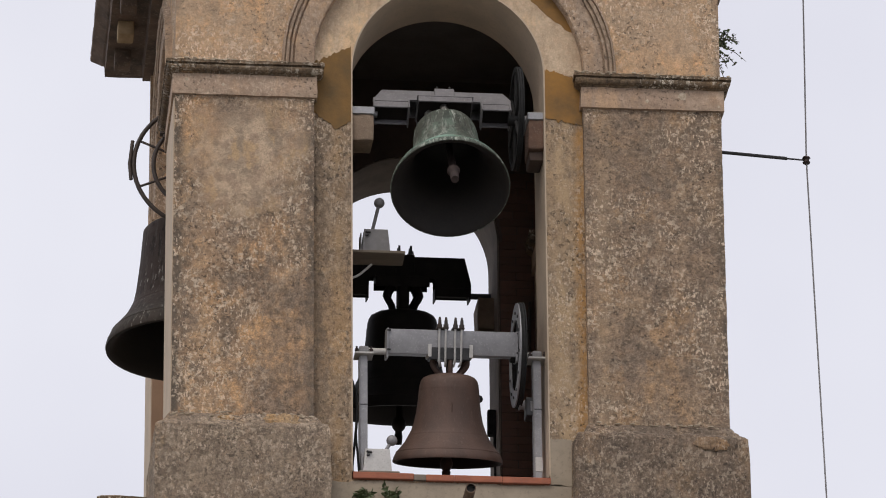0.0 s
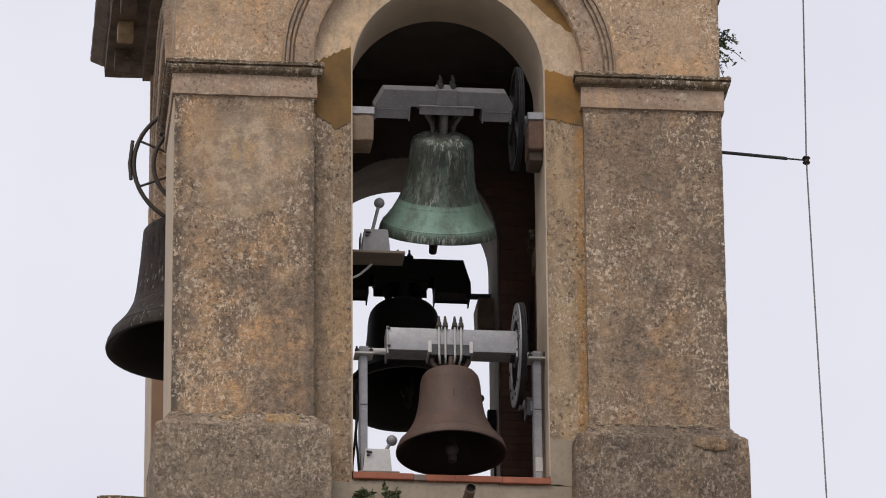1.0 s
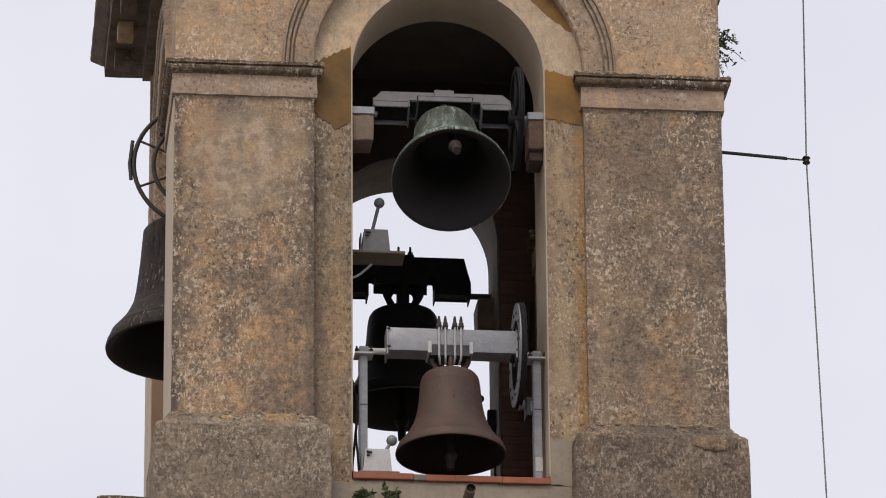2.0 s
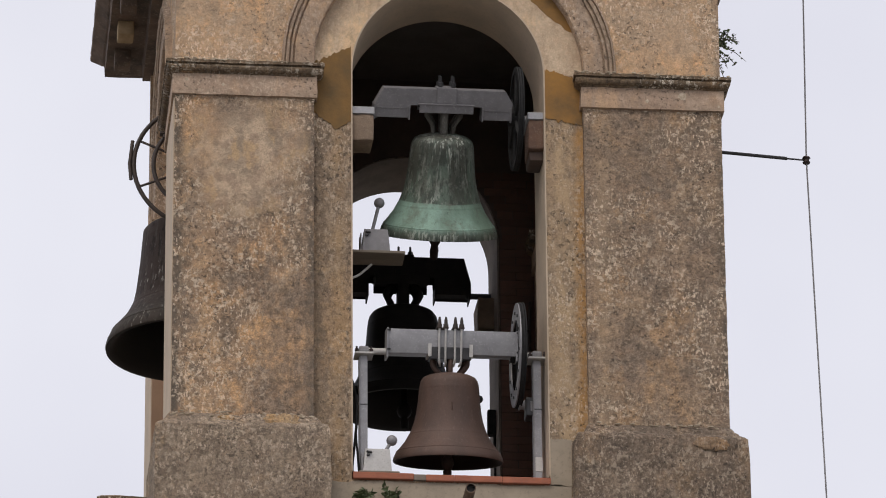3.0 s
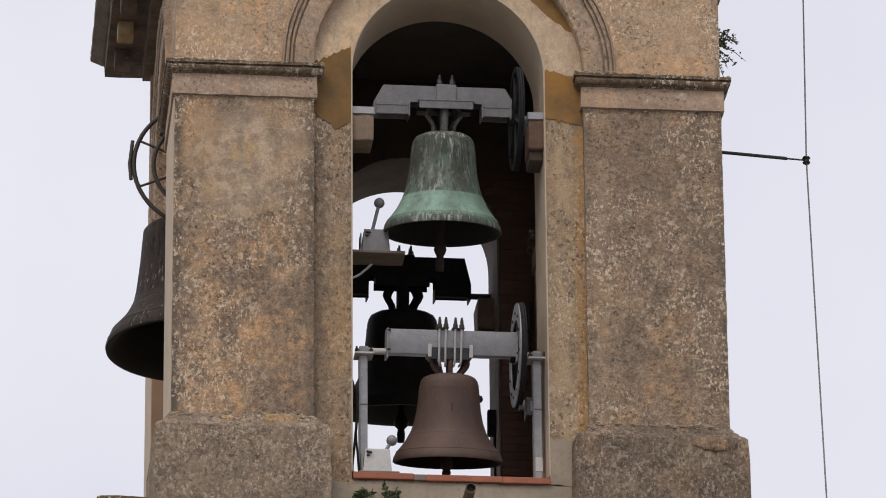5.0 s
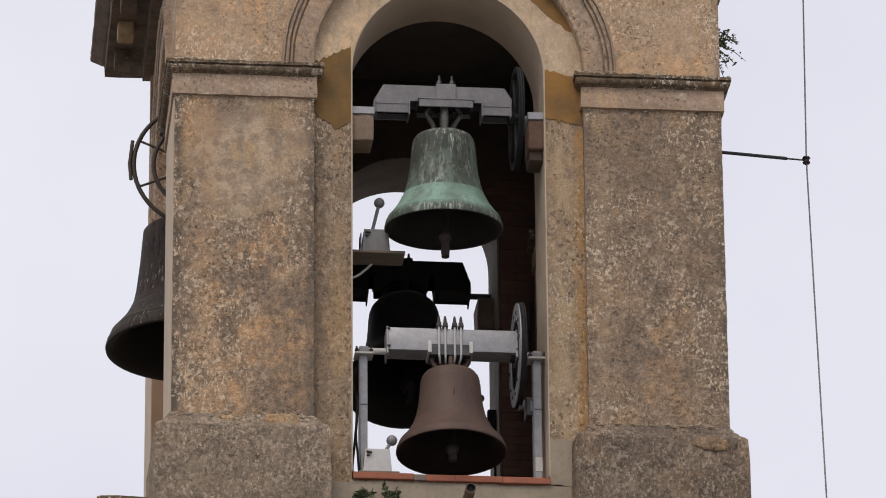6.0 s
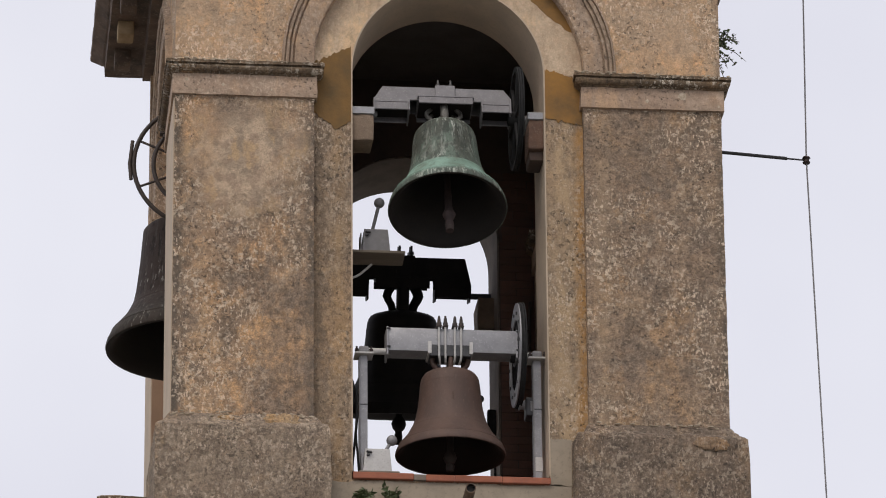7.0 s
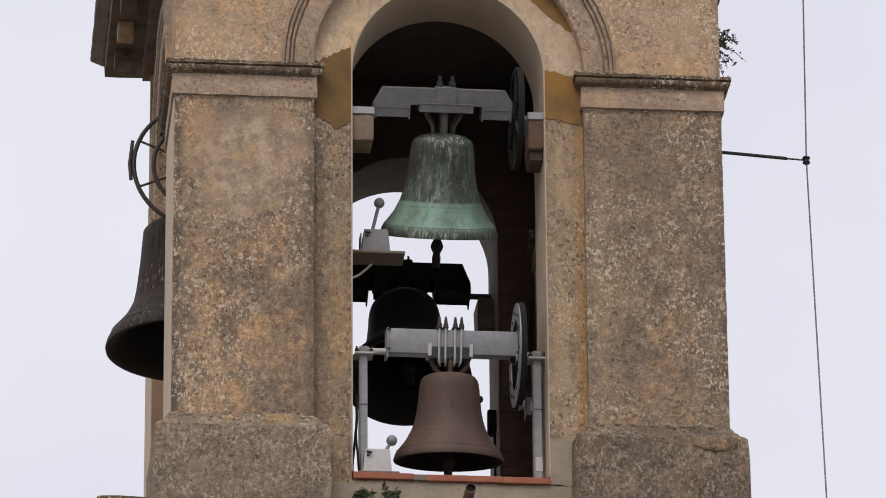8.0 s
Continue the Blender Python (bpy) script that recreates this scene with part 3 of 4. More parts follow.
for side in range(4):
    for k in range(8):
        x = -1.72 + 3.44 * k / 7
        on_tower("bracket", boxed(x - 0.08, x + 0.08, -0.29, -0.17, 19.30, 19.417, 0.014), M_BLOCK if k in (1, 4, 7) else M_CORNICE, "", side)
# ceiling and floor: indoor shade is put into their dark colour
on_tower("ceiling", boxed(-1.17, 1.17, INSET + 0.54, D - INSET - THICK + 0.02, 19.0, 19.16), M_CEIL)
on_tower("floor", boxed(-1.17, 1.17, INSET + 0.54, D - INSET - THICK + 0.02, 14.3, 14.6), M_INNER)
bm = bmesh.new()
bmesh.ops.create_cone(bm, cap_ends=True, segments=4, radius1=3.13, radius2=0.05, depth=1.3, matrix=pose(0, CY, 20.31, 0, 0, 45))
on_tower("roof", bm, M_ROOF, "low clay tile roof")
on_tower("tower_body", sweep((-W, W, 0.0, D), [(0.0, 0.0), (0.0, 6.0), (0.0, 12.6), (0.16, 12.72), (0.2, 12.9), (0.2, 13.0), (0.0, 13.05)], 0.2, 0.006), M_PLINTH, "plain rendered shaft below the belfry")
# interior skins: render with shade in its colour, so the belfry is dark inside
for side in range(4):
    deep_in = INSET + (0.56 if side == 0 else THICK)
    on_tower("inner_skin", arch_wall(1.165, 14.6, 19.0, R_OPEN + 0.004, Z_SPRING, 14.85, deep_in + 0.006, deep_in + 0.02, 0.001), M_INNER, "inner render with the belfry's shade in its colour", side)

# ochre repair patches beside the springing of the front arch
def patch(x0, x1, z0, z1, seed, y, curve=None):
    """A trowelled patch with a ragged outline, 3 mm proud."""
    rnd = random.Random(seed)
    nx, nz = 44, 24
    bm = bmesh.new()
    lo = [z0 + 0.022 * noise.noise(Vector((i * 0.23, seed, 0))) + rnd.uniform(-0.004, 0.004) for i in range(nx + 1)]
    hi = [z1 + 0.022 * noise.noise(Vector((i * 0.23, seed, 5))) + rnd.uniform(-0.004, 0.004) for i in range(nx + 1)]
    cols = []
    for i in range(nx + 1):
        t = i / nx
        x = x0 + (x1 - x0) * t
        a, b = curve(t) if curve else (0, 0)
        cols.append([bm.verts.new((x, y, lo[i] + a + (hi[i] + b - lo[i] - a) * j / nz)) for j in range(nz + 1)])
    for a, c in zip(cols, cols[1:]):
        for j in range(nz):
            bm.faces.new((a[j], c[j], c[j + 1], a[j + 1]))
    ex = bmesh.ops.extrude_face_region(bm, geom=list(bm.faces))
    for v in ex["geom"]:
        if isinstance(v, bmesh.types.BMVert):
            v.co.y -= 0.0035
    return bm


on_tower("repair_patch", patch(-0.903, -0.655, 17.345, 17.78, 3, INSET - 0.001, lambda t: (0.072 - 0.20 * t if t < 0.62 else -0.052 + 0.17 * (t - 0.62), 0.13 * t)), M_PATCH, "smooth brown plaster repair")
on_tower("repair_patch", patch(0.655, 0.903, 17.43, 17.75, 8, INSET - 0.003, lambda t: (-0.05 * t, 0.03 - 0.1 * t * t)), M_PATCH_B, "smooth ochre plaster repair")

bm = bmesh.new()
rnd = random.Random(4)
rows = []
for i in range(61):
    t = i / 60
    a = radians(21 + 44 * t)
    ri = 0.905 - 0.11 * math.sin(math.pi * min(1, t * 1.05)) ** 0.7 + 0.012 * noise.noise(Vector((i * 0.21, 3, 3))) + rnd.uniform(-0.0015, 0.0015)
    rows.append([bm.verts.new((q * math.cos(a), y, Z_SPRING + q * math.sin(a))) for q, y in ((ri, INSET - 0.004), (ri, INSET - 0.005), (0.909, INSET - 0.005))])
for a, c in zip(rows, rows[1:]):
    for j in range(2):
        bm.faces.new((a[j], a[j + 1], c[j + 1], c[j]))
on_tower("repair_patch", bm, M_PATCH_B, "smooth ochre plaster repair")
# smoother, greyer render low on the wall and on the sides of the piers
on_tower("apron", patch(-0.79, 0.79, 13.1, 14.788, 21, INSET - 0.002), M_APRON, "smooth grey-beige render apron")
on_tower("jamb_render", patch(0.655, 0.795, 14.79, 15.12, 22, INSET - 0.002), M_APRON, "smooth grey-beige render")
for y0 in (0.014, D - W + WI + 0.01):
    on_tower("side_render", boxed(-W - 0.007, -W + 0.02, y0, y0 + 0.91, 15.22, 17.47, 0.003), M_SMOOTH, "smooth pale side render")
# terracotta sill of the front opening
for k, (a, b, dz) in enumerate(((-0.645, -0.247, 0.003), (-0.167, 0.02, -0.001), (0.021, 0.332, 0.0), (0.333, 0.652, -0.002))):
    bm = boxed(a, b, 0.035, 0.64, 14.797 + dz, 14.842 + dz, 0.006)
    rough(bm, 0.003, 20)
    on_tower("sill_tile", bm, M_TILE)
bm = boxed(-0.2465, -0.1675, 0.038, 0.64, 14.799, 14.840, 0.004)
rough(bm, 0.002, 20)
on_tower("mortar_fill", bm, M_DULL, "grey mortar between the sill tiles")
# side ledge of the neighbouring opening
bm = sweep((-2.25, -1.9, 0.95, 2.7), [(0, 14.76), (0.02, 14.79), (0.03, 14.88), (0.03, 14.955), (0, 14.975)], 0.06, 0.006)
on_tower("ledge", bm, M_CROWN, "mossy stone ledge")


# ---- bells ----
OUTER = ((1.0, 0.0), (1.005, 0.012), (0.99, 0.05), (0.955, 0.095), (0.948, 0.10), (0.95, 0.108), (0.925, 0.12), (0.86, 0.17), (0.79, 0.225), (0.735, 0.285), (0.728, 0.29),
         (0.728, 0.298), (0.715, 0.305), (0.68, 0.36), (0.64, 0.45), (0.612, 0.55), (0.592, 0.65), (0.578, 0.74), (0.573, 0.79), (0.571, 0.80), (0.572, 0.805), (0.566, 0.82),
         (0.558, 0.865), (0.54, 0.905), (0.50, 0.94), (0.42, 0.965), (0.28, 0.985), (0.16, 0.995), (0.0, 1.0))
INNER = ((0.985, 0.0), (0.955, 0.0), (0.90, 0.03), (0.84, 0.08), (0.74, 0.17), (0.66, 0.27), (0.60, 0.40), (0.56, 0.55), (0.53, 0.72), (0.50, 0.83), (0.40, 0.90), (0.0, 0.93))


def bell_body(parent, r, h, drop, mat, waist=1.0, square=False):
    """The bell proper, its mouth drop metres under the axle; the inside is a part of it."""
    def k(q, z):
        return r * (q if z < 0.3 else 1 + (q - 1) * (1 + (waist - 1) * min(1, (z - 0.3) / 0.2)))
    outer = [p for p in OUTER if p[1] < 0.83] + [(0.562, 0.86), (0.557, 0.89), (0.53, 0.905), (0.40, 0.93), (0.25, 0.965), (0.16, 0.99), (0.0, 1.0)] if square else OUTER
    body = part("bell_body", lathe(bmesh.new(), [(INNER[0][0] * r, 0)] + [(k(q, z), z * h) for q, z in outer], 96), mat, parent, smooth=50)
    body.location = (0, 0, -drop)
    # the hollow's shade is in the colour of this inner surface
    part("bell_inside", lathe(bmesh.new(), [(q * r, z * h - 0.0005) for q, z in INNER], 72), M_INSIDE, body, "inside coloured near black for the hollow's shade", smooth=50)
    return body


def crown(body, h, r, up, mat, curl=0.62, swell=0.75, thick=1.0, middle=1.0, hook=0.0):
    """The cast loops by which the bell hangs."""
    for x, y in ((0, -0.14), (0, 0.14), (-0.17, -0.04), (0.17, -0.04), (-0.14, 0.1), (0.14, 0.1)):
        pts = []
        for i in range(9):
            t = i / 8
            k = 1.0 + swell * (math.exp(-((t - hook) / 0.24) ** 2) if hook else math.sin(math.pi * curl * t))
            pts.append((x * r * k, y * r * (1.0 + 0.2 * math.sin(math.pi * t)), h * 0.975 + (up + h * 0.025) * t))
        part("crown_loop", tube(bmesh.new(), pts, 0.047 * r * (thick if x else middle), 8), mat, body, smooth=60)


def clapper(parent, long, ball, mat=None, tail=0.12):
    """The clapper, hung a little under the axle; long: from its pin to the middle of its ball."""
    prof = [(0, -long - tail), (0.026, -long - tail), (0.030, -long - tail * 0.6), (0.024, -long - ball), (ball * 0.8, -long - ball * 0.6), (ball, -long), (ball * 0.8, -long + ball * 0.6), (0.026, -long + ball), (0.02, -long * 0.4), (0.018, 0), (0, 0)]
    return part("clapper", lathe(bmesh.new(), prof, 20), mat or M_CLAPPER, parent, "rusty iron clapper", smooth=40)


def ring(bm, r, width, deep, x, seg=72, axis="X"):
    """A flat-rimmed hoop round the x axis."""
    prof = [(r, -width / 2), (r, -width / 5), (r - 0.012, -width / 8), (r - 0.012, width / 8), (r, width / 5), (r, width / 2), (r - deep, width / 2), (r - deep, -width / 2), (r, -width / 2)]
    return lathe(bm, prof, seg, Matrix.Translation((x, 0, 0)) @ Matrix.Rotation(radians(90), 4, axis if axis == "Y" else "Y"))


def wheel(parent, r, x, mat, spokes=6, rim_mat=None, hub=0.05, plate=True):
    w = part("wheel", ring(bmesh.new(), r, 0.024, 0.035, x), mat, parent, "grooved drive wheel", smooth=40)
    for i in range(spokes):
        a = 2 * math.pi * (i + 0.3) / spokes
        part("spoke", tube(bmesh.new(), [(x, 0, 0), (x, (r - 0.02) * math.cos(a), (r - 0.02) * math.sin(a))], 0.012, 6), mat, w)
    if plate:
        part("rim_plate", lathe(bmesh.new(), [(r - 0.004, -0.004), (r - 0.004, 0.004), (r - 0.115, 0.004), (r - 0.115, -0.004), (r - 0.004, -0.004)], 72, Matrix.Translation((x - 0.017, 0, 0)) @ Matrix.Rotation(radians(90), 4, "Y")), rim_mat or mat, w, smooth=40)
        for i in range(12):
            a = 2 * math.pi * i / 12
            part("rivet", boxed(x - 0.028, x - 0.02, (r - 0.07) * math.cos(a) - 0.01, (r - 0.07) * math.cos(a) + 0.01, (r - 0.07) * math.sin(a) - 0.01, (r - 0.07) * math.sin(a) + 0.01, 0.003), M_DARKSTEEL, w)
    part("hub", lathe(bmesh.new(), [(0, -0.05), (hub, -0.05), (hub, 0.05), (0, 0.05)], 24, Matrix.Translation((x, 0, 0)) @ Matrix.Rotation(radians(90), 4, "Y")), mat, w, smooth=40)
    part("belt", ring(bmesh.new(), r + 0.002, 0.026, 0.04, x + 0.011), M_RUBBER, w, "black drive belt", smooth=40)
    return w


def axle(parent, x0, x1, mat, inner=0.40):
    """A stub axle at each end of the headstock."""
    for a, b in ((x0, -inner), (inner, x1)):
        part("axle", tube(bmesh.new(), [(a, 0, 0), (b, 0, 0)], 0.022, 14), mat, parent, smooth=40)


def plate_headstock(parent, xl, xr, mat, z0=0.02, z1=0.19, notch=0.06, nx=(-0.235, -0.175, 0.19, 0.25), low=0.01, deep=0.075, skirt=0.0):
    """A welded box beam with sloping shoulders, notched beside the saddle that carries the bell."""
    foot = z0 - skirt
    line = [(xl, foot), (xl, z0 + 0.05), (xl + 0.065, z1), (xr - 0.05, z1), (xr, z0 + 0.09), (xr, foot), (nx[3], foot), (nx[3], z0 + notch), (nx[0], z0 + notch), (nx[0], foot)]
    bm = bmesh.new()
    for y0, y1 in ((-deep, -deep + 0.012), (deep - 0.012, deep)):
        a = [bm.verts.new((x, y0, z)) for x, z in line]
        b = [bm.verts.new((x, y1, z)) for x, z in line]
        bm.faces.new(a)
        bm.faces.new(list(reversed(b)))
        for i in range(len(a)):
            j = (i + 1) % len(a)
            bm.faces.new((a[i], a[j], b[j], b[i]))
    bmesh.ops.bevel(bm, geom=list(bm.edges), offset=0.003, segments=1, affect="EDGES", profile=0.6)
    beam = part("headstock", bm, mat, parent, "galvanised steel headstock beam")
    # folded top sheet with its sloping ends
    bm = bmesh.new()
    fold = [(xl + 0.003, z0 + 0.048), (xl + 0.066, z1), (xr - 0.051, z1), (xr - 0.003, z0 + 0.088)]
    strips = [[bm.verts.new((x, y, z - k)) for k in (0.0, 0.010) for y in (-deep + 0.002, deep - 0.002)] for x, z in fold]
    for a, b in zip(strips, strips[1:]):
        for p, q in ((0, 1), (1, 3), (3, 2), (2, 0)):
            bm.faces.new((a[p], a[q], b[q], b[p]))
    for e in (strips[0], strips[-1]):
        bm.faces.new((e[0], e[1], e[3], e[2]))
    part("top_sheet", bm, mat, beam)
    # added filler: shade inside the channel beam is put into its near-black colour
    for a, b in ((xl + 0.012, nx[0] - 0.002), (nx[3] + 0.002, xr - 0.012)):
        part("shade_filler", boxed(a, b, -deep + 0.013, deep - 0.013, z0 + 0.012, z0 + 0.045, 0.003), M_BLACKBRONZE, beam, "dark filler added for the shade inside the beam")
    part("shade_filler", boxed(nx[1] + 0.004, nx[2] - 0.004, -deep - 0.016, deep + 0.016, z0 + notch - 0.022, z0 + notch - 0.009, 0.003), M_BLACKBRONZE, beam, "dark filler added for the shade inside the beam")
    top = z0 + notch + 0.006
    for y in (-deep - 0.03, deep + 0.018):
        part("saddle", boxed(nx[1], nx[2], y, y + 0.012, z0 + low, top, 0.004), mat, beam)
    part("saddle_top", boxed(nx[1] + 0.002, nx[2] - 0.002, -deep - 0.02, deep + 0.02, top - 0.014, top - 0.003, 0.002), mat, beam)
    part("saddle_lip", boxed(nx[1] - 0.008, nx[2] + 0.008, -deep - 0.034, deep + 0.034, z0 + notch + 0.003, z0 + notch + 0.012, 0.002), mat, beam)
    part("clamp_plate", boxed(-0.06, 0.075, -deep - 0.016, deep + 0.016, z0 + notch + 0.01, z1 + 0.012, 0.006), mat, beam)
    for x in (xl + 0.008, xr - 0.01, nx[0] - 0.005, nx[3] + 0.005):
        part("flange", boxed(x - 0.005, x + 0.005, -deep - 0.012, deep + 0.012, foot - (0.012 if skirt else 0.03), z0 + 0.06, 0.002), mat, beam)
    part("seam", boxed(xl + 0.01, nx[0], -deep - 0.004, -deep + 0.01, foot + 0.062, foot + 0.068, 0.001), mat, beam)
    part("seam", boxed(nx[3], xr - 0.01, -deep - 0.004, -deep + 0.01, foot + 0.062, foot + 0.068, 0.001), mat, beam)
    for x in (-0.035, 0.05):
        for y in (-0.05, 0.05):
            part("bolt", tube(bmesh.new(), [(x, y, z1), (x, y, z1 + 0.02), (x, y, z1 + 0.021), (x, y, z1 + 0.045), (x, y, z1 + 0.046), (x, y, z1 + 0.085)], [0.014, 0.014, 0.022, 0.018, 0.010, 0.008], 6), M_DARKSTEEL, beam)
    return beam


Y_FRONT, Y_BACK, Z_UP, Z_LOW = 0.25, D - 0.25, 17.50, 15.78

# green bell in the head of the front opening
green = thing("bell", pose(0, Y_FRONT, Z_UP), "green-patinated bronze bell swinging on a galvanised headstock", "bell", "bells of the belfry")
plate_headstock(green, -0.482, 0.455, M_STEEL_OLD, skirt=0.03)
axle(green, -0.62, 0.62, M_STEEL_DULL, 0.45)
GREEN_DROP, GREEN_R, GREEN_H = 0.815, 0.397, 0.700
body = bell_body(green, GREEN_R, GREEN_H, GREEN_DROP, M_GREEN, 1.05)
body.location = (0, 0.02, 0.008 - GREEN_DROP)
crown(body, GREEN_H, GREEN_R, 0.187, M_LOOP, swell=0.75, thick=0.85, middle=1.5, hook=0.68)
bm = bmesh.new()
for i in range(72):
    a = 2 * math.pi * i / 72
    q = lambda da, z, k: Vector((math.cos(a + da) * k * GREEN_R, math.sin(a + da) * k * GREEN_R, z * GREEN_H))
    vs = [bm.verts.new(p) for p in (q(-0.035, 0.098, 0.955), q(0.035, 0.098, 0.955), q(0, 0.06, 0.99), q(-0.035, 0.10, 0.93), q(0.035, 0.10, 0.93), q(0, 0.06, 0.96))]
    for f in ((0, 1, 2), (3, 5, 4), (0, 2, 5, 3), (1, 4, 5, 2), (0, 3, 4, 1)):
        bm.faces.new([vs[k] for k in f])
part("frieze", bm, M_GREEN, body, "raised zigzag frieze")
wheel(green, 0.352, 0.486, M_RUBBER, plate=False)
green_clapper = clapper(green, 0.84, 0.044, tail=0.145)

# brown bell on its frame over the sill
brown = thing("bell", pose(0.003, Y_FRONT, Z_LOW), "matt brown bronze bell swinging on a straight steel beam", "bell", "bells of the belfry")
beam = part("headstock", boxed(-0.425, 0.445, -0.075, 0.075, -0.018, 0.145, 0.005), M_STEEL, brown, "galvanised steel box beam", smooth=30)
# shade under the beam is put into the saddle's dark colour
part("saddle", boxed(-0.14, 0.135, -0.079, 0.079, -0.05, 0.03, 0.004), M_DARKSTEEL, beam, "steel saddle block coloured dark for shade under the beam")
for x in (-0.14, 0.135):
    part("gusset", boxed(x - 0.012, x + 0.012, -0.087, 0.087, -0.035, 0.05, 0.003), M_PAINT, beam)
for x in (-0.42, 0.44):
    part("end_plate", boxed(x - 0.006, x + 0.006, -0.083, 0.083, -0.05, 0.15, 0.003), M_STEEL, beam)
    for z in (0.0, 0.13):
        part("screw", boxed(x - 0.004, x + 0.02, -0.088, -0.074, z, z + 0.012, 0.002), M_DARKSTEEL, beam)
for x in (-0.078, -0.036, 0.027, 0.069):
    u = part("hanger_bolt", tube(bmesh.new(), [(x, -0.085, 0.20), (x, -0.085, -0.05), (x * 0.95, -0.075, -0.078), (x * 0.85, -0.03, -0.09)], 0.0075, 8), M_PAINT, beam, "pale steel hanger rod", smooth=50)
    part("nut", tube(bmesh.new(), [(x, -0.088, 0.160), (x, -0.088, 0.182), (x, -0.088, 0.183), (x, -0.088, 0.205), (x, -0.088, 0.230)], [0.017, 0.017, 0.012, 0.011, 0.006], 6), M_IRON, u)
    part("yoke", boxed(x - 0.019, x + 0.019, -0.1, 0.1, 0.152, 0.164, 0.003), M_IRON, u)
axle(brown, -0.60, 0.60, M_PAINT)
BROWN_DROP, BROWN_R, BROWN_H = 0.73, 0.364, 0.60
body = bell_body(brown, BROWN_R, BROWN_H, BROWN_DROP, M_BROWNBRONZE, 1.05)
crown(body, BROWN_H, BROWN_R, 0.105, M_BROWNBRONZE, 0.75, 0.9)
part("relief", tube(bmesh.new(), [(-0.05, -0.229, 0.225), (-0.035, -0.239, 0.205), (0.0, -0.2475, 0.192), (0.035, -0.239, 0.205), (0.05, -0.229, 0.225)], 0.0065, 6), M_BROWNBRONZE, body, smooth=60)
part("relief", tube(bmesh.new(), [(0.0, -0.2085, 0.375), (0.0, -0.2165, 0.32)], 0.006, 6), M_BROWNBRONZE, body, smooth=60)
bm = bmesh.new()
bmesh.ops.create_uvsphere(bm, u_segments=16, v_segments=10, radius=0.026, matrix=Matrix.Translation((0.208, 0.07, 0.44)))
part("lug", bm, M_DARKSTEEL, body, "dark stop lug", smooth=60)
wheel(brown, 0.352, 0.455, M_RUBBER, rim_mat=M_STEEL)
brown_clapper = clapper(brown, BROWN_DROP - 0.06, 0.045, M_IRON, tail=0.09)

# black bell in the rear opening
black = thing("bell", pose(0, Y_BACK, Z_UP), "near-black bronze bell swinging on a dark beam", "bell", "bells of the belfry")
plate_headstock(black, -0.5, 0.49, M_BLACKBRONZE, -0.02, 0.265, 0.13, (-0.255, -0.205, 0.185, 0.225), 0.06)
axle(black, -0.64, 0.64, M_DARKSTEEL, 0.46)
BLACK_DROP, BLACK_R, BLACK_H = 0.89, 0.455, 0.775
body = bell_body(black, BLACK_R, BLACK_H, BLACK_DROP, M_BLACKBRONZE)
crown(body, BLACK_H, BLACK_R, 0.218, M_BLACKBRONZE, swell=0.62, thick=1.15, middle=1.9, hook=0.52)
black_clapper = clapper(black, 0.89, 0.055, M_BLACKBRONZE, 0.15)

# great bell in the side opening, at rest
great = thing("bell", pose(-1.60, 1.80, 17.52, 0, 0, 90), "large dark bronze bell with pale streaks hanging at rest", "bell", "bells of the belfry")
part("headstock", boxed(-0.5, 0.5, -0.12, 0.12, 0.0, 0.2, 0.01), M_IRON, great)
axle(great, -0.62, 0.62, M_IRON)
GREAT_DROP, GREAT_R, GREAT_H = 1.15, 0.603, 0.98
body = bell_body(great, GREAT_R, GREAT_H, GREAT_DROP, M_DARKBELL, 0.925, True)
crown(body, GREAT_H, GREAT_R, 0.16, M_DARKBELL)
x = -0.55
big = part("wheel", tube(bmesh.new(), [(x, 0.452 * math.cos(2 * math.pi * i / 64), 0.452 * math.sin(2 * math.pi * i / 64)) for i in range(64)], 0.0155, 8, True), M_IRON, great, "wrought-iron rope wheel", smooth=60)
part("inner_hoop", tube(bmesh.new(), [(x, 0.317 * math.cos(2 * math.pi * i / 48), 0.317 * math.sin(2 * math.pi * i / 48)) for i in range(48)], 0.015, 8, True), M_IRON, big, smooth=60)
for i in range(8):
    a = 2 * math.pi * (i + 0.5) / 8
    part("spoke", tube(bmesh.new(), [(x, k * math.cos(a), k * math.sin(a)) for k in (0.05, 0.317, 0.452)], 0.009, 8), M_IRON, big, smooth=60)
part("rope_guide", tube(bmesh.new(), [(x, 0.470, -0.12), (x, 0.480, 0.0), (x, 0.462, 0.17)], 0.013, 8), M_IRON, big, smooth=60)
for z, long in ((0.235, 0.05), (0.205, 0.03)):
    part("clamp", boxed(x - 0.03, x + 0.03, 0.225, 0.225 + long, z - 0.012, z + 0.012, 0.004), M_IRON, big)
part("hub", lathe(bmesh.new(), [(0, -0.06), (0.07, -0.06), (0.07, 0.06), (0, 0.06)], 24, Matrix.Translation((x, 0, 0)) @ Matrix.Rotation(radians(90), 4, "Y")), M_IRON, big)
clapper(great, GREAT_DROP - 0.1, 0.07)


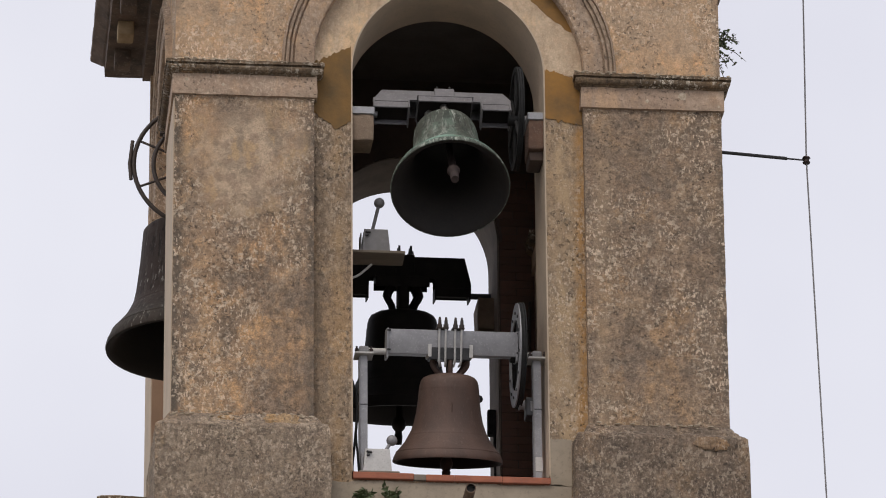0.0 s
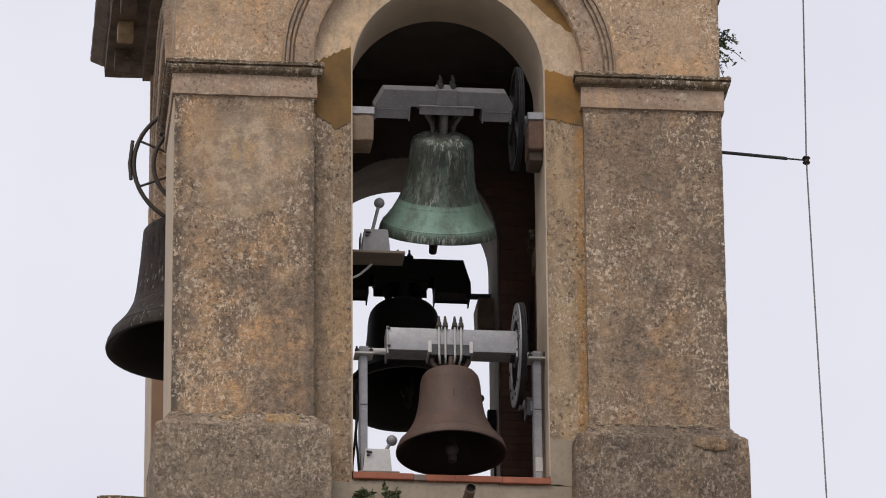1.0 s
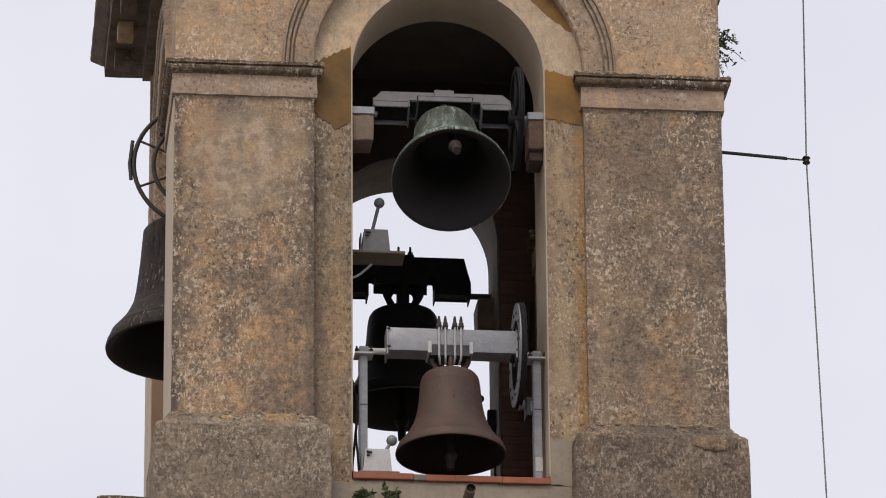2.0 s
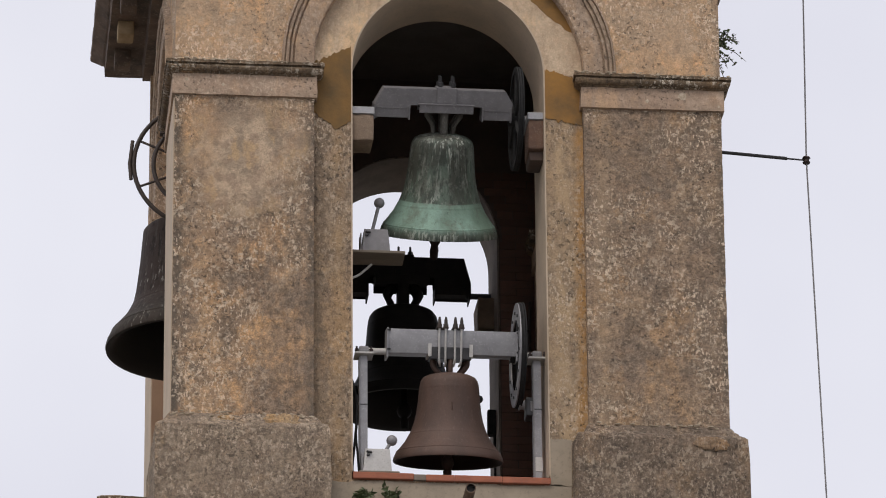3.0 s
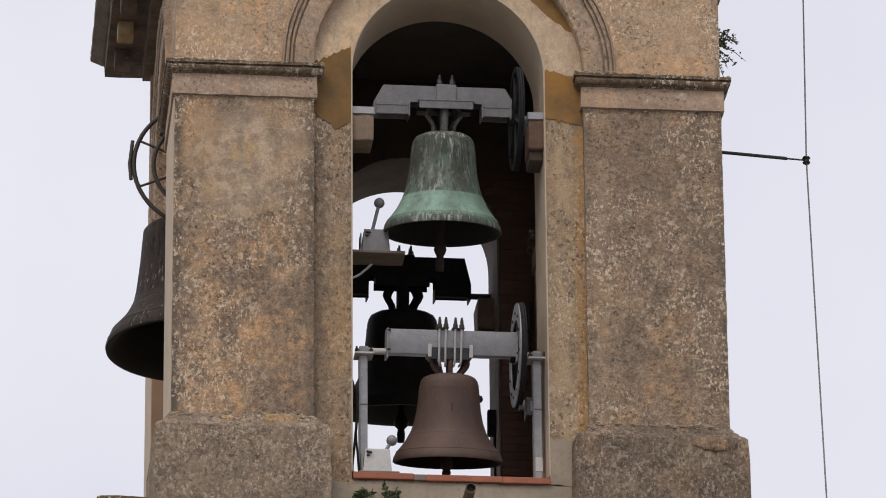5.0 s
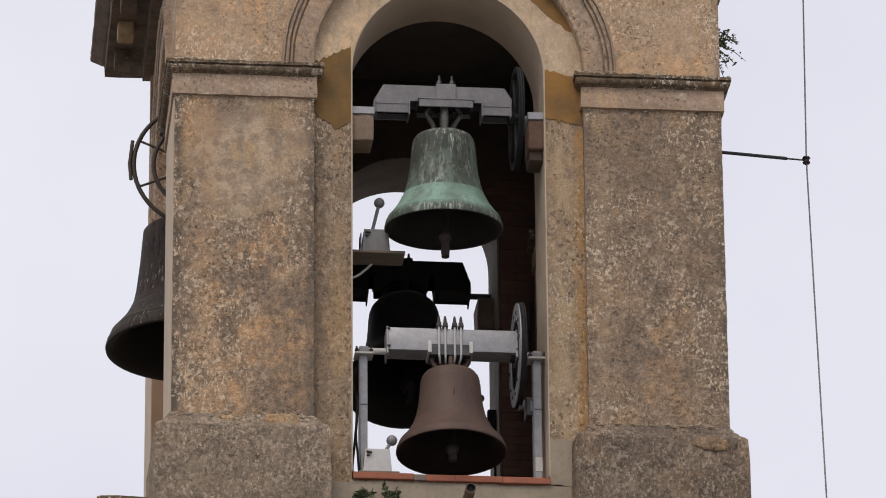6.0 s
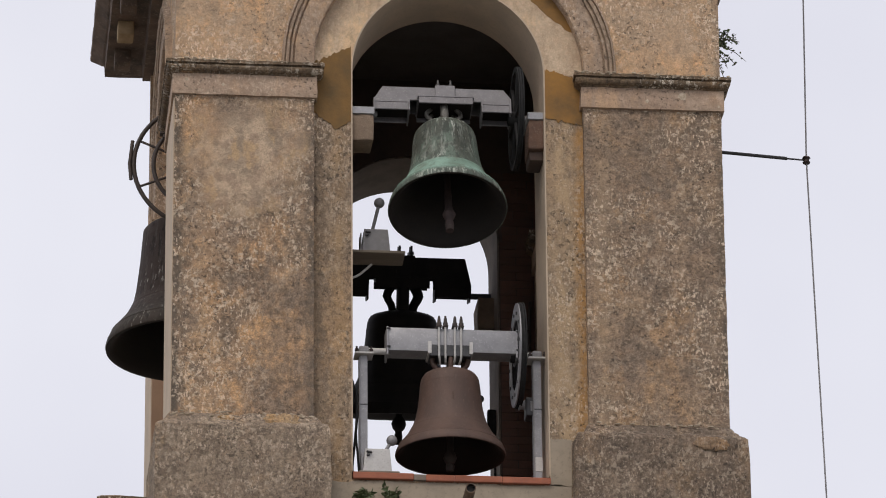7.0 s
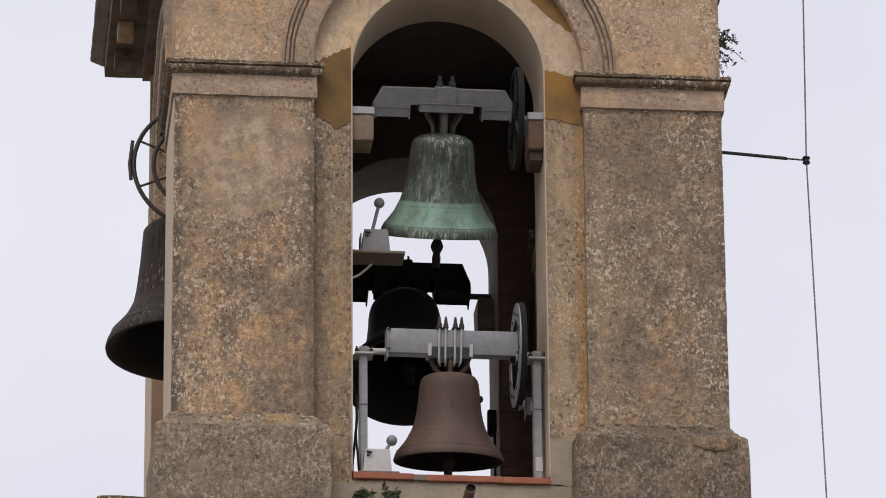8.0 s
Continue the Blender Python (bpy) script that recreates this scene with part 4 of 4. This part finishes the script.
# ---- what carries the bells ----
def corbel(x0, x1, y0, y1, top, mat=M_CORBEL, cap=True, foot=True, tall=0.30):
    c = thing("corbel", pose((x0 + x1) / 2, (y0 + y1) / 2, top), "stone corbel block with a metal bearing plate", "corbel", "corbels under the headstocks")
    w, d = (x1 - x0) / 2, (y1 - y0) / 2
    bm = boxed(-w, w, -d, d, -tall, -0.055, 0.012)
    bmesh.ops.subdivide_edges(bm, edges=list(bm.edges), cuts=3, use_grid_fill=True)
    rough(bm, 0.006, 14)
    part("block", bm, mat, c, smooth=30)
    # the foot's dark colour holds the shade below the block
    if foot:
        part("foot", boxed(-w * 0.9, w * 0.9, -d * 0.75, d * 0.95, -tall - 0.07, -tall, 0.02), M_INNER, c)
    if cap:
        plate = part("bearing_plate", boxed(-w - 0.006, w + 0.006, -d - 0.01, d + 0.01, -0.055, -0.004, 0.004), M_STEEL, c, "grey steel bearing plate")
        part("bearing", boxed(-0.03, 0.03, 0.0, 0.10, -0.004, 0.05, 0.01), M_STEEL_DULL, plate)
    return c


corbel(-0.655, -0.50, 0.10, 0.33, 17.487, foot=False, tall=0.245)
corbel(0.545, 0.655, 0.10, 0.36, 17.487, M_CORBEL_B, tall=0.27)
corbel(-0.655, -0.53, Y_BACK - 0.16, Y_BACK + 0.15, 17.487)
corbel(0.53, 0.655, Y_BACK - 0.16, Y_BACK + 0.15, 17.487, cap=False)


def stand(x, s):
    """A steel channel post that carries one end of the lower beam."""
    p = thing("bell_stand", pose(x, Y_FRONT, 14.842), "galvanised steel channel post standing on the sill", "stand", "posts of the lower bell")
    h = Z_LOW - 14.842 - 0.03
    part("post", boxed(-0.024, 0.024, -0.03, 0.03, 0.0, h - 0.012, 0.003), M_STEEL, p)
    part("post_web", boxed(-0.032, -0.024, -0.036, 0.036, 0.0, h - 0.02, 0.002), M_STEEL_DULL, p)
    if s > 0:
        part("paint_sleeve", boxed(-0.022, 0.026, -0.0335, 0.033, h * 0.12, h * 0.23, 0.002), M_PAINT, p, "flaking white paint")
    part("joint", boxed(-0.027, 0.027, -0.033, 0.033, h * 0.60, h * 0.607, 0.001), M_DARKSTEEL, p)
    part("foot_plate", boxed(-0.06, 0.06, -0.07, 0.07, -0.002, 0.012, 0.003), M_STEEL_DULL, p)
    t = part("top_plate", boxed(-0.062, 0.062, -0.065, 0.065, h - 0.012, h + 0.002, 0.003), M_PAINT, p)
    b = part("bearing", boxed(-0.034, 0.034, -0.04, 0.04, h + 0.002, h + 0.055, 0.016), M_STEEL_DULL, p)
    for k in (-0.048, 0.048):
        part("bolt", tube(bmesh.new(), [(k, -0.04, h), (k, -0.04, h + 0.028), (k, -0.04, h + 0.029), (k, -0.04, h + 0.045)], [0.013, 0.013, 0.007, 0.007], 6), M_CLAPPER, t)
    return p


stand(-0.558, -1)
stand(0.595, 1)


drive = thing("drive_motor", pose(0.595, 0.285, 15.36), "small dark drive motor bolted to the steel post", "motor")
case = part("case", boxed(-0.075, -0.02, -0.03, 0.10, 0.0, 0.13, 0.012), M_DARKSTEEL, drive)
part("pulley", lathe(bmesh.new(), [(0, -0.02), (0.035, -0.02), (0.028, -0.006), (0.028, 0.006), (0.035, 0.02), (0, 0.02)], 20, Matrix.Translation((-0.10, 0.0, 0.08)) @ Matrix.Rotation(radians(90), 4, "Y")), M_STEEL_DULL, drive, smooth=40)
part("mounting", boxed(-0.045, 0.02, -0.034, -0.03, 0.03, 0.10, 0.001), M_STEEL_DULL, drive)


def hammer(m, label, arm, ball=0.036, board=(-0.24, 0.15, 0.03), coat=None):
    """An electric striker: housing on a board, a rod and its ball."""
    h = thing("bell_hammer", m, label, "bell hammer", "electric bell hammers")
    part("board", boxed(board[0], board[1], -0.10, 0.12, -board[2], 0.0, 0.006), M_BOARD, h, "weathered pale board")
    bm = boxed(-0.10, 0.092, -0.07, 0.08, 0.0, 0.165, 0.006)
    for v in bm.verts:
        if v.co.z > 0.1:
            v.co.x *= 0.84
    part("housing", bm, coat or M_PAINT, h, "grey painted motor housing")
    part("knob", boxed(-0.075, -0.055, -0.085, -0.068, 0.11, 0.125, 0.003), M_DARKSTEEL, h)
    part("cable_gland", tube(bmesh.new(), [(-0.075, -0.08, 0.14), (-0.04, -0.085, 0.132)], 0.008, 8), M_DARKSTEEL, h)
    part("side_cover", boxed(-0.108, -0.10, -0.06, 0.07, 0.01, 0.14, 0.002), M_STEEL_DULL, h)
    rod = part("rod", tube(bmesh.new(), arm, 0.0115, 8), M_STEEL_DULL, h, smooth=60)
    bm = bmesh.new()
    bmesh.ops.create_uvsphere(bm, u_segments=24, v_segments=14, radius=ball, matrix=Matrix.Translation(arm[-1]))
    part("ball", bm, M_STEEL_DULL, rod, "grey steel striking ball", smooth=60)
    return h
hammer(pose(-0.455, 0.47, 16.56), "grey electric bell hammer on a board beside the green bell", [(-0.03, 0, 0.15), (-0.002, 0, 0.27), (0.025, 0, 0.385)], board=(-0.24, 0.19, 0.02), coat=M_STEEL_DULL)
low = hammer(pose(-0.478, 0.15, 14.862), "white electric bell hammer on the terracotta sill", [(0.03, 0, 0.13), (0.097, 0, 0.25)], 0.036, (-0.13, 0.14, 0.015))


def cable(label, pts, r, mat):
    """A loose cable along a smoothed line."""
    p = [Vector(q) for q in pts]
    out = []
    for i in range(len(p) - 1):
        a, b, c, d = p[max(i - 1, 0)], p[i], p[i + 1], p[min(i + 2, len(p) - 1)]
        for k in range(6):
            t = k / 6
            out.append(0.5 * ((2 * b) + (c - a) * t + (2 * a - 5 * b + 4 * c - d) * t * t + (3 * b - a - 3 * c + d) * t ** 3))
    out.append(p[-1])
    c = thing("cable", pose(*pts[0]), label, "cable")
    part("cord", tube(bmesh.new(), [q - p[0] for q in out], r, 8), mat, c, smooth=60)
    return c


cable("black electric cable looping down the jamb", [(-0.64, 0.5, 15.75), (-0.60, 0.48, 15.6), (-0.585, 0.46, 15.4), (-0.60, 0.45, 15.2), (-0.62, 0.4, 15.0), (-0.60, 0.35, 14.86)], 0.009, M_RUBBER)
cable("pale electric cable under the hammer board", [(-0.64, 0.5, 16.40), (-0.58, 0.5, 16.42), (-0.52, 0.5, 16.47), (-0.48, 0.5, 16.51)], 0.008, M_PAINT)
cable("black cable on the jamb beside the posts", [(-0.60, 0.2, 15.45), (-0.612, 0.2, 15.2), (-0.60, 0.2, 15.0), (-0.59, 0.2, 14.86)], 0.007, M_RUBBER)

jb = thing("junction_box", pose(0.635, 3.20, 16.35), "small black cable box on the rear jamb", "junction box")
part("case", boxed(-0.05, 0.012, -0.03, 0.03, 0.0, 0.19, 0.006), M_RUBBER, jb)
part("lid", boxed(-0.046, 0.008, -0.036, -0.03, 0.01, 0.18, 0.003), M_RUBBER, jb)
part("conduit", tube(bmesh.new(), [(0.0, 0, 0.0), (0.0, 0, -0.2), (0.008, 0, -0.5)], 0.009, 8), M_RUBBER, jb)
part("clip", boxed(-0.012, 0.016, -0.014, 0.014, -0.16, -0.13, 0.002), M_DARKSTEEL, jb)
iron = thing("wall_iron", pose(0.86, 2.93, 17.05), "rusty iron bracket on the inner brick wall", "iron bracket")
part("bar", tube(bmesh.new(), [(0.0, 0, -0.2), (0.0, -0.03, 0.0), (0.01, -0.02, 0.22)], 0.012, 8), M_IRON, iron)
part("hook", tube(bmesh.new(), [(0.0, -0.03, 0.0), (-0.05, -0.06, -0.02), (-0.07, -0.06, 0.03)], 0.009, 8), M_IRON, iron)

# drain spout under the sill
spout = thing("drain_spout", pose(0.10, 0.06, 14.66), "dark metal drain pipe sticking out of the wall", "drain pipe")
part("pipe", lathe(bmesh.new(), [(0.034, -0.05), (0.034, 0.26), (0.028, 0.26), (0.028, -0.05)], 24, Matrix.Rotation(radians(89), 4, "X")), M_CORNICE, spout, smooth=40)
# added disc whose dark colour stands in for shade down the pipe
part("bore_shade", lathe(bmesh.new(), [(0.0, 0.235), (0.0275, 0.235), (0.0275, 0.257)], 24, Matrix.Rotation(radians(89), 4, "X")), M_INSIDE, spout, "dark disc added for the shade inside the pipe", smooth=40)

# lightning conductor on its stand-off arm
rod = thing("lightning_conductor", pose(1.84, 0.9, 18.0), "thin steel conductor wire held off by a dark arm", "lightning conductor")
arm = part("arm", tube(bmesh.new(), [(-0.02, 0, -0.393), (0.589, 0, -0.434)], 0.0125, 8), M_DARKSTEEL, rod)
part("arm_tip", tube(bmesh.new(), [(0.579, 0, -0.434), (0.713, 0, -0.442)], 0.0065, 8), M_DARKSTEEL, arm)
part("insulator", lathe(bmesh.new(), [(0, -0.026), (0.022, -0.026), (0.027, -0.016), (0.019, -0.006), (0.019, 0.006), (0.029, 0.014), (0.023, 0.024), (0, 0.026)], 20, Matrix.Translation((0.723, 0, -0.442))), M_CLAPPER, rod, "brown insulator", smooth=40)
part("wire", tube(bmesh.new(), [(0.76, 0.0, 2.249), (0.74, 0.0, 0.781), (0.723, 0.0, -0.442), (0.744, 0.0, -1.353), (0.781, 0.0, -2.923), (0.836, 0.0, -5.278)], 0.0055, 6), M_STEEL_DULL, rod)


# ---- plants in the joints ----
def plant(m, label, seed, stems, reach, leaves, size, droop=0.0):
    """A small shrub: thin stems from one root, each with its leaves."""
    rnd = random.Random(seed)
    p = thing("wall_plant", m, label, "plant", "plants in the wall")
    bl = bmesh.new()
    for s in range(stems):
        d = Vector((rnd.uniform(0.15, 1.0), rnd.uniform(-0.8, 0.5), rnd.uniform(-0.7, 1.0))).normalized()
        n = reach * rnd.uniform(0.55, 1.1)
        pts = [Vector((0, 0, 0)) + d * n * t + Vector((0, 0, -droop * n * t * t)) + noise.noise_vector(d * 5 + Vector((t * 2, s, 0))) * 0.03 * t for t in (0, 0.25, 0.5, 0.75, 1)]
        part("stem", tube(bmesh.new(), pts, [0.004, 0.0035, 0.003, 0.0025, 0.0015], 5), M_STEM, p)
        for k in range(leaves):
            t = rnd.uniform(0.2, 1.0)
            i = min(3, int(t * 4))
            q = pts[i].lerp(pts[i + 1], t * 4 - i) + Vector([rnd.uniform(-1, 1) for _ in range(3)]) * 0.018
            rot = Euler([rnd.uniform(0, 6.3) for _ in range(3)]).to_matrix()
            w = size * rnd.uniform(0.6, 1.2)
            vs = [bl.verts.new(q + rot @ Vector(c) * w) for c in ((0, -1, 0), (0.5, -0.1, 0.12), (0.32, 0.55, 0.1), (0, 1, 0.0), (-0.32, 0.55, 0.1), (-0.5, -0.1, 0.12), (0, 0, -0.03))]
            for j in range(6):
                bl.faces.new((vs[j], vs[(j + 1) % 6], vs[6]))
    tagged(part("leaves", bl, M_LEAF, p), kind="stuff")
    return p


plant(pose(1.835, 0.35, 18.14), "small leafy shrub growing from the wall", 5, 13, 0.26, 24, 0.017, 0.5)
plant(pose(-0.57, 0.055, 14.66, 0, 0, -60), "green weeds rooted under the sill", 9, 9, 0.10, 18, 0.026)
plant(pose(-0.40, 0.055, 14.635, 0, 0, -60), "green weeds rooted under the sill", 12, 9, 0.10, 18, 0.026)

# ---- exposed brick on the rear wall's inside ----
bm = boxed(-0.118, 0.118, -0.008, 0.012, -0.0282, 0.0282, 0.003)
brick_mesh = bpy.data.meshes.new("brick")
bm.to_mesh(brick_mesh)
bm.free()
brick_mesh.materials.append(M_BRICK)
half_mesh = bpy.data.meshes.new("brick")
bm = boxed(-0.055, 0.055, -0.008, 0.012, -0.0282, 0.0282, 0.003)
bm.to_mesh(half_mesh)
bm.free()
half_mesh.materials.append(M_BRICK)
rear = walls[2]
face = D - INSET - THICK - 0.0175 - CY
for row in range(57):
    z = 14.9 + row * 0.060
    inner = R_OPEN + 0.012 if z < Z_SPRING else math.sqrt(max(0.0, (R_OPEN + 0.03) ** 2 - (z - Z_SPRING) ** 2))
    x = inner
    first = row % 2
    while x < 0.93:
        wide = 0.11 if first else 0.236
        ob = new("brick", half_mesh if first else brick_mesh)
        ob.parent = rear
        ob.location = (x + wide / 2, face + random.uniform(-0.003, 0.003), z)
        ob.rotation_euler = (0, random.uniform(-0.012, 0.012), 0)
        x += wide + 0.007
        first = 0


# ---- the swing of the bells ----
def swing(amp, mid, period, top, fade=0.0):
    """A pendulum's angle in degrees over time; fade: degrees lost each second."""
    return lambda t: mid + math.copysign(abs(amp) - fade * t, amp) * math.cos(2 * math.pi * (t - top) / period)


BEAT = 1.7865


def SWING_GREEN(t):
    """The green bell's motor drives it in a slow beat."""
    return 0.4 + (35.7 + 1.6 * math.cos(2 * math.pi * (t - 0.2) / 7.2)) * math.cos(2 * math.pi * (t - 0.172) / BEAT)


SWING_BROWN = swing(16.0, -1.5, 1.676, 0.68, 0.35)
SWING_BLACK = swing(-27.0, 2.0, 1.868, 1.56, 0.5)


def swing_clapper(f, period, top, gain, lag):
    """The clapper goes further than its bell and arrives after it."""
    return lambda t: gain * f(t) + lag * math.sin(2 * math.pi * (t - top) / period)


CLAP_GREEN = swing_clapper(SWING_GREEN, BEAT, 0.172, 0.50, 6.0)
CLAP_BROWN = swing_clapper(SWING_BROWN, 1.676, 0.68, 0.40, 3.0)
CLAP_BLACK = swing_clapper(SWING_BLACK, 1.86, 0.63, 0.45, 7.0)


def motions():
    times = [i / 10 for i in range(81)]
    for bell, f, clap, g, pin, x, y, z in ((green, SWING_GREEN, green_clapper, CLAP_GREEN, 0.06, -0.012, Y_FRONT, Z_UP), (brown, SWING_BROWN, brown_clapper, CLAP_BROWN, 0.06, 0.015, Y_FRONT, Z_LOW), (black, SWING_BLACK, black_clapper, CLAP_BLACK, 0.05, 0, Y_BACK, Z_UP)):
        walk(bell, [(t, pose(x, y, z, -f(t))) for t in times])
        walk(clap, [(t, pose(0, 0, -pin, -g(t))) for t in times])


motions()
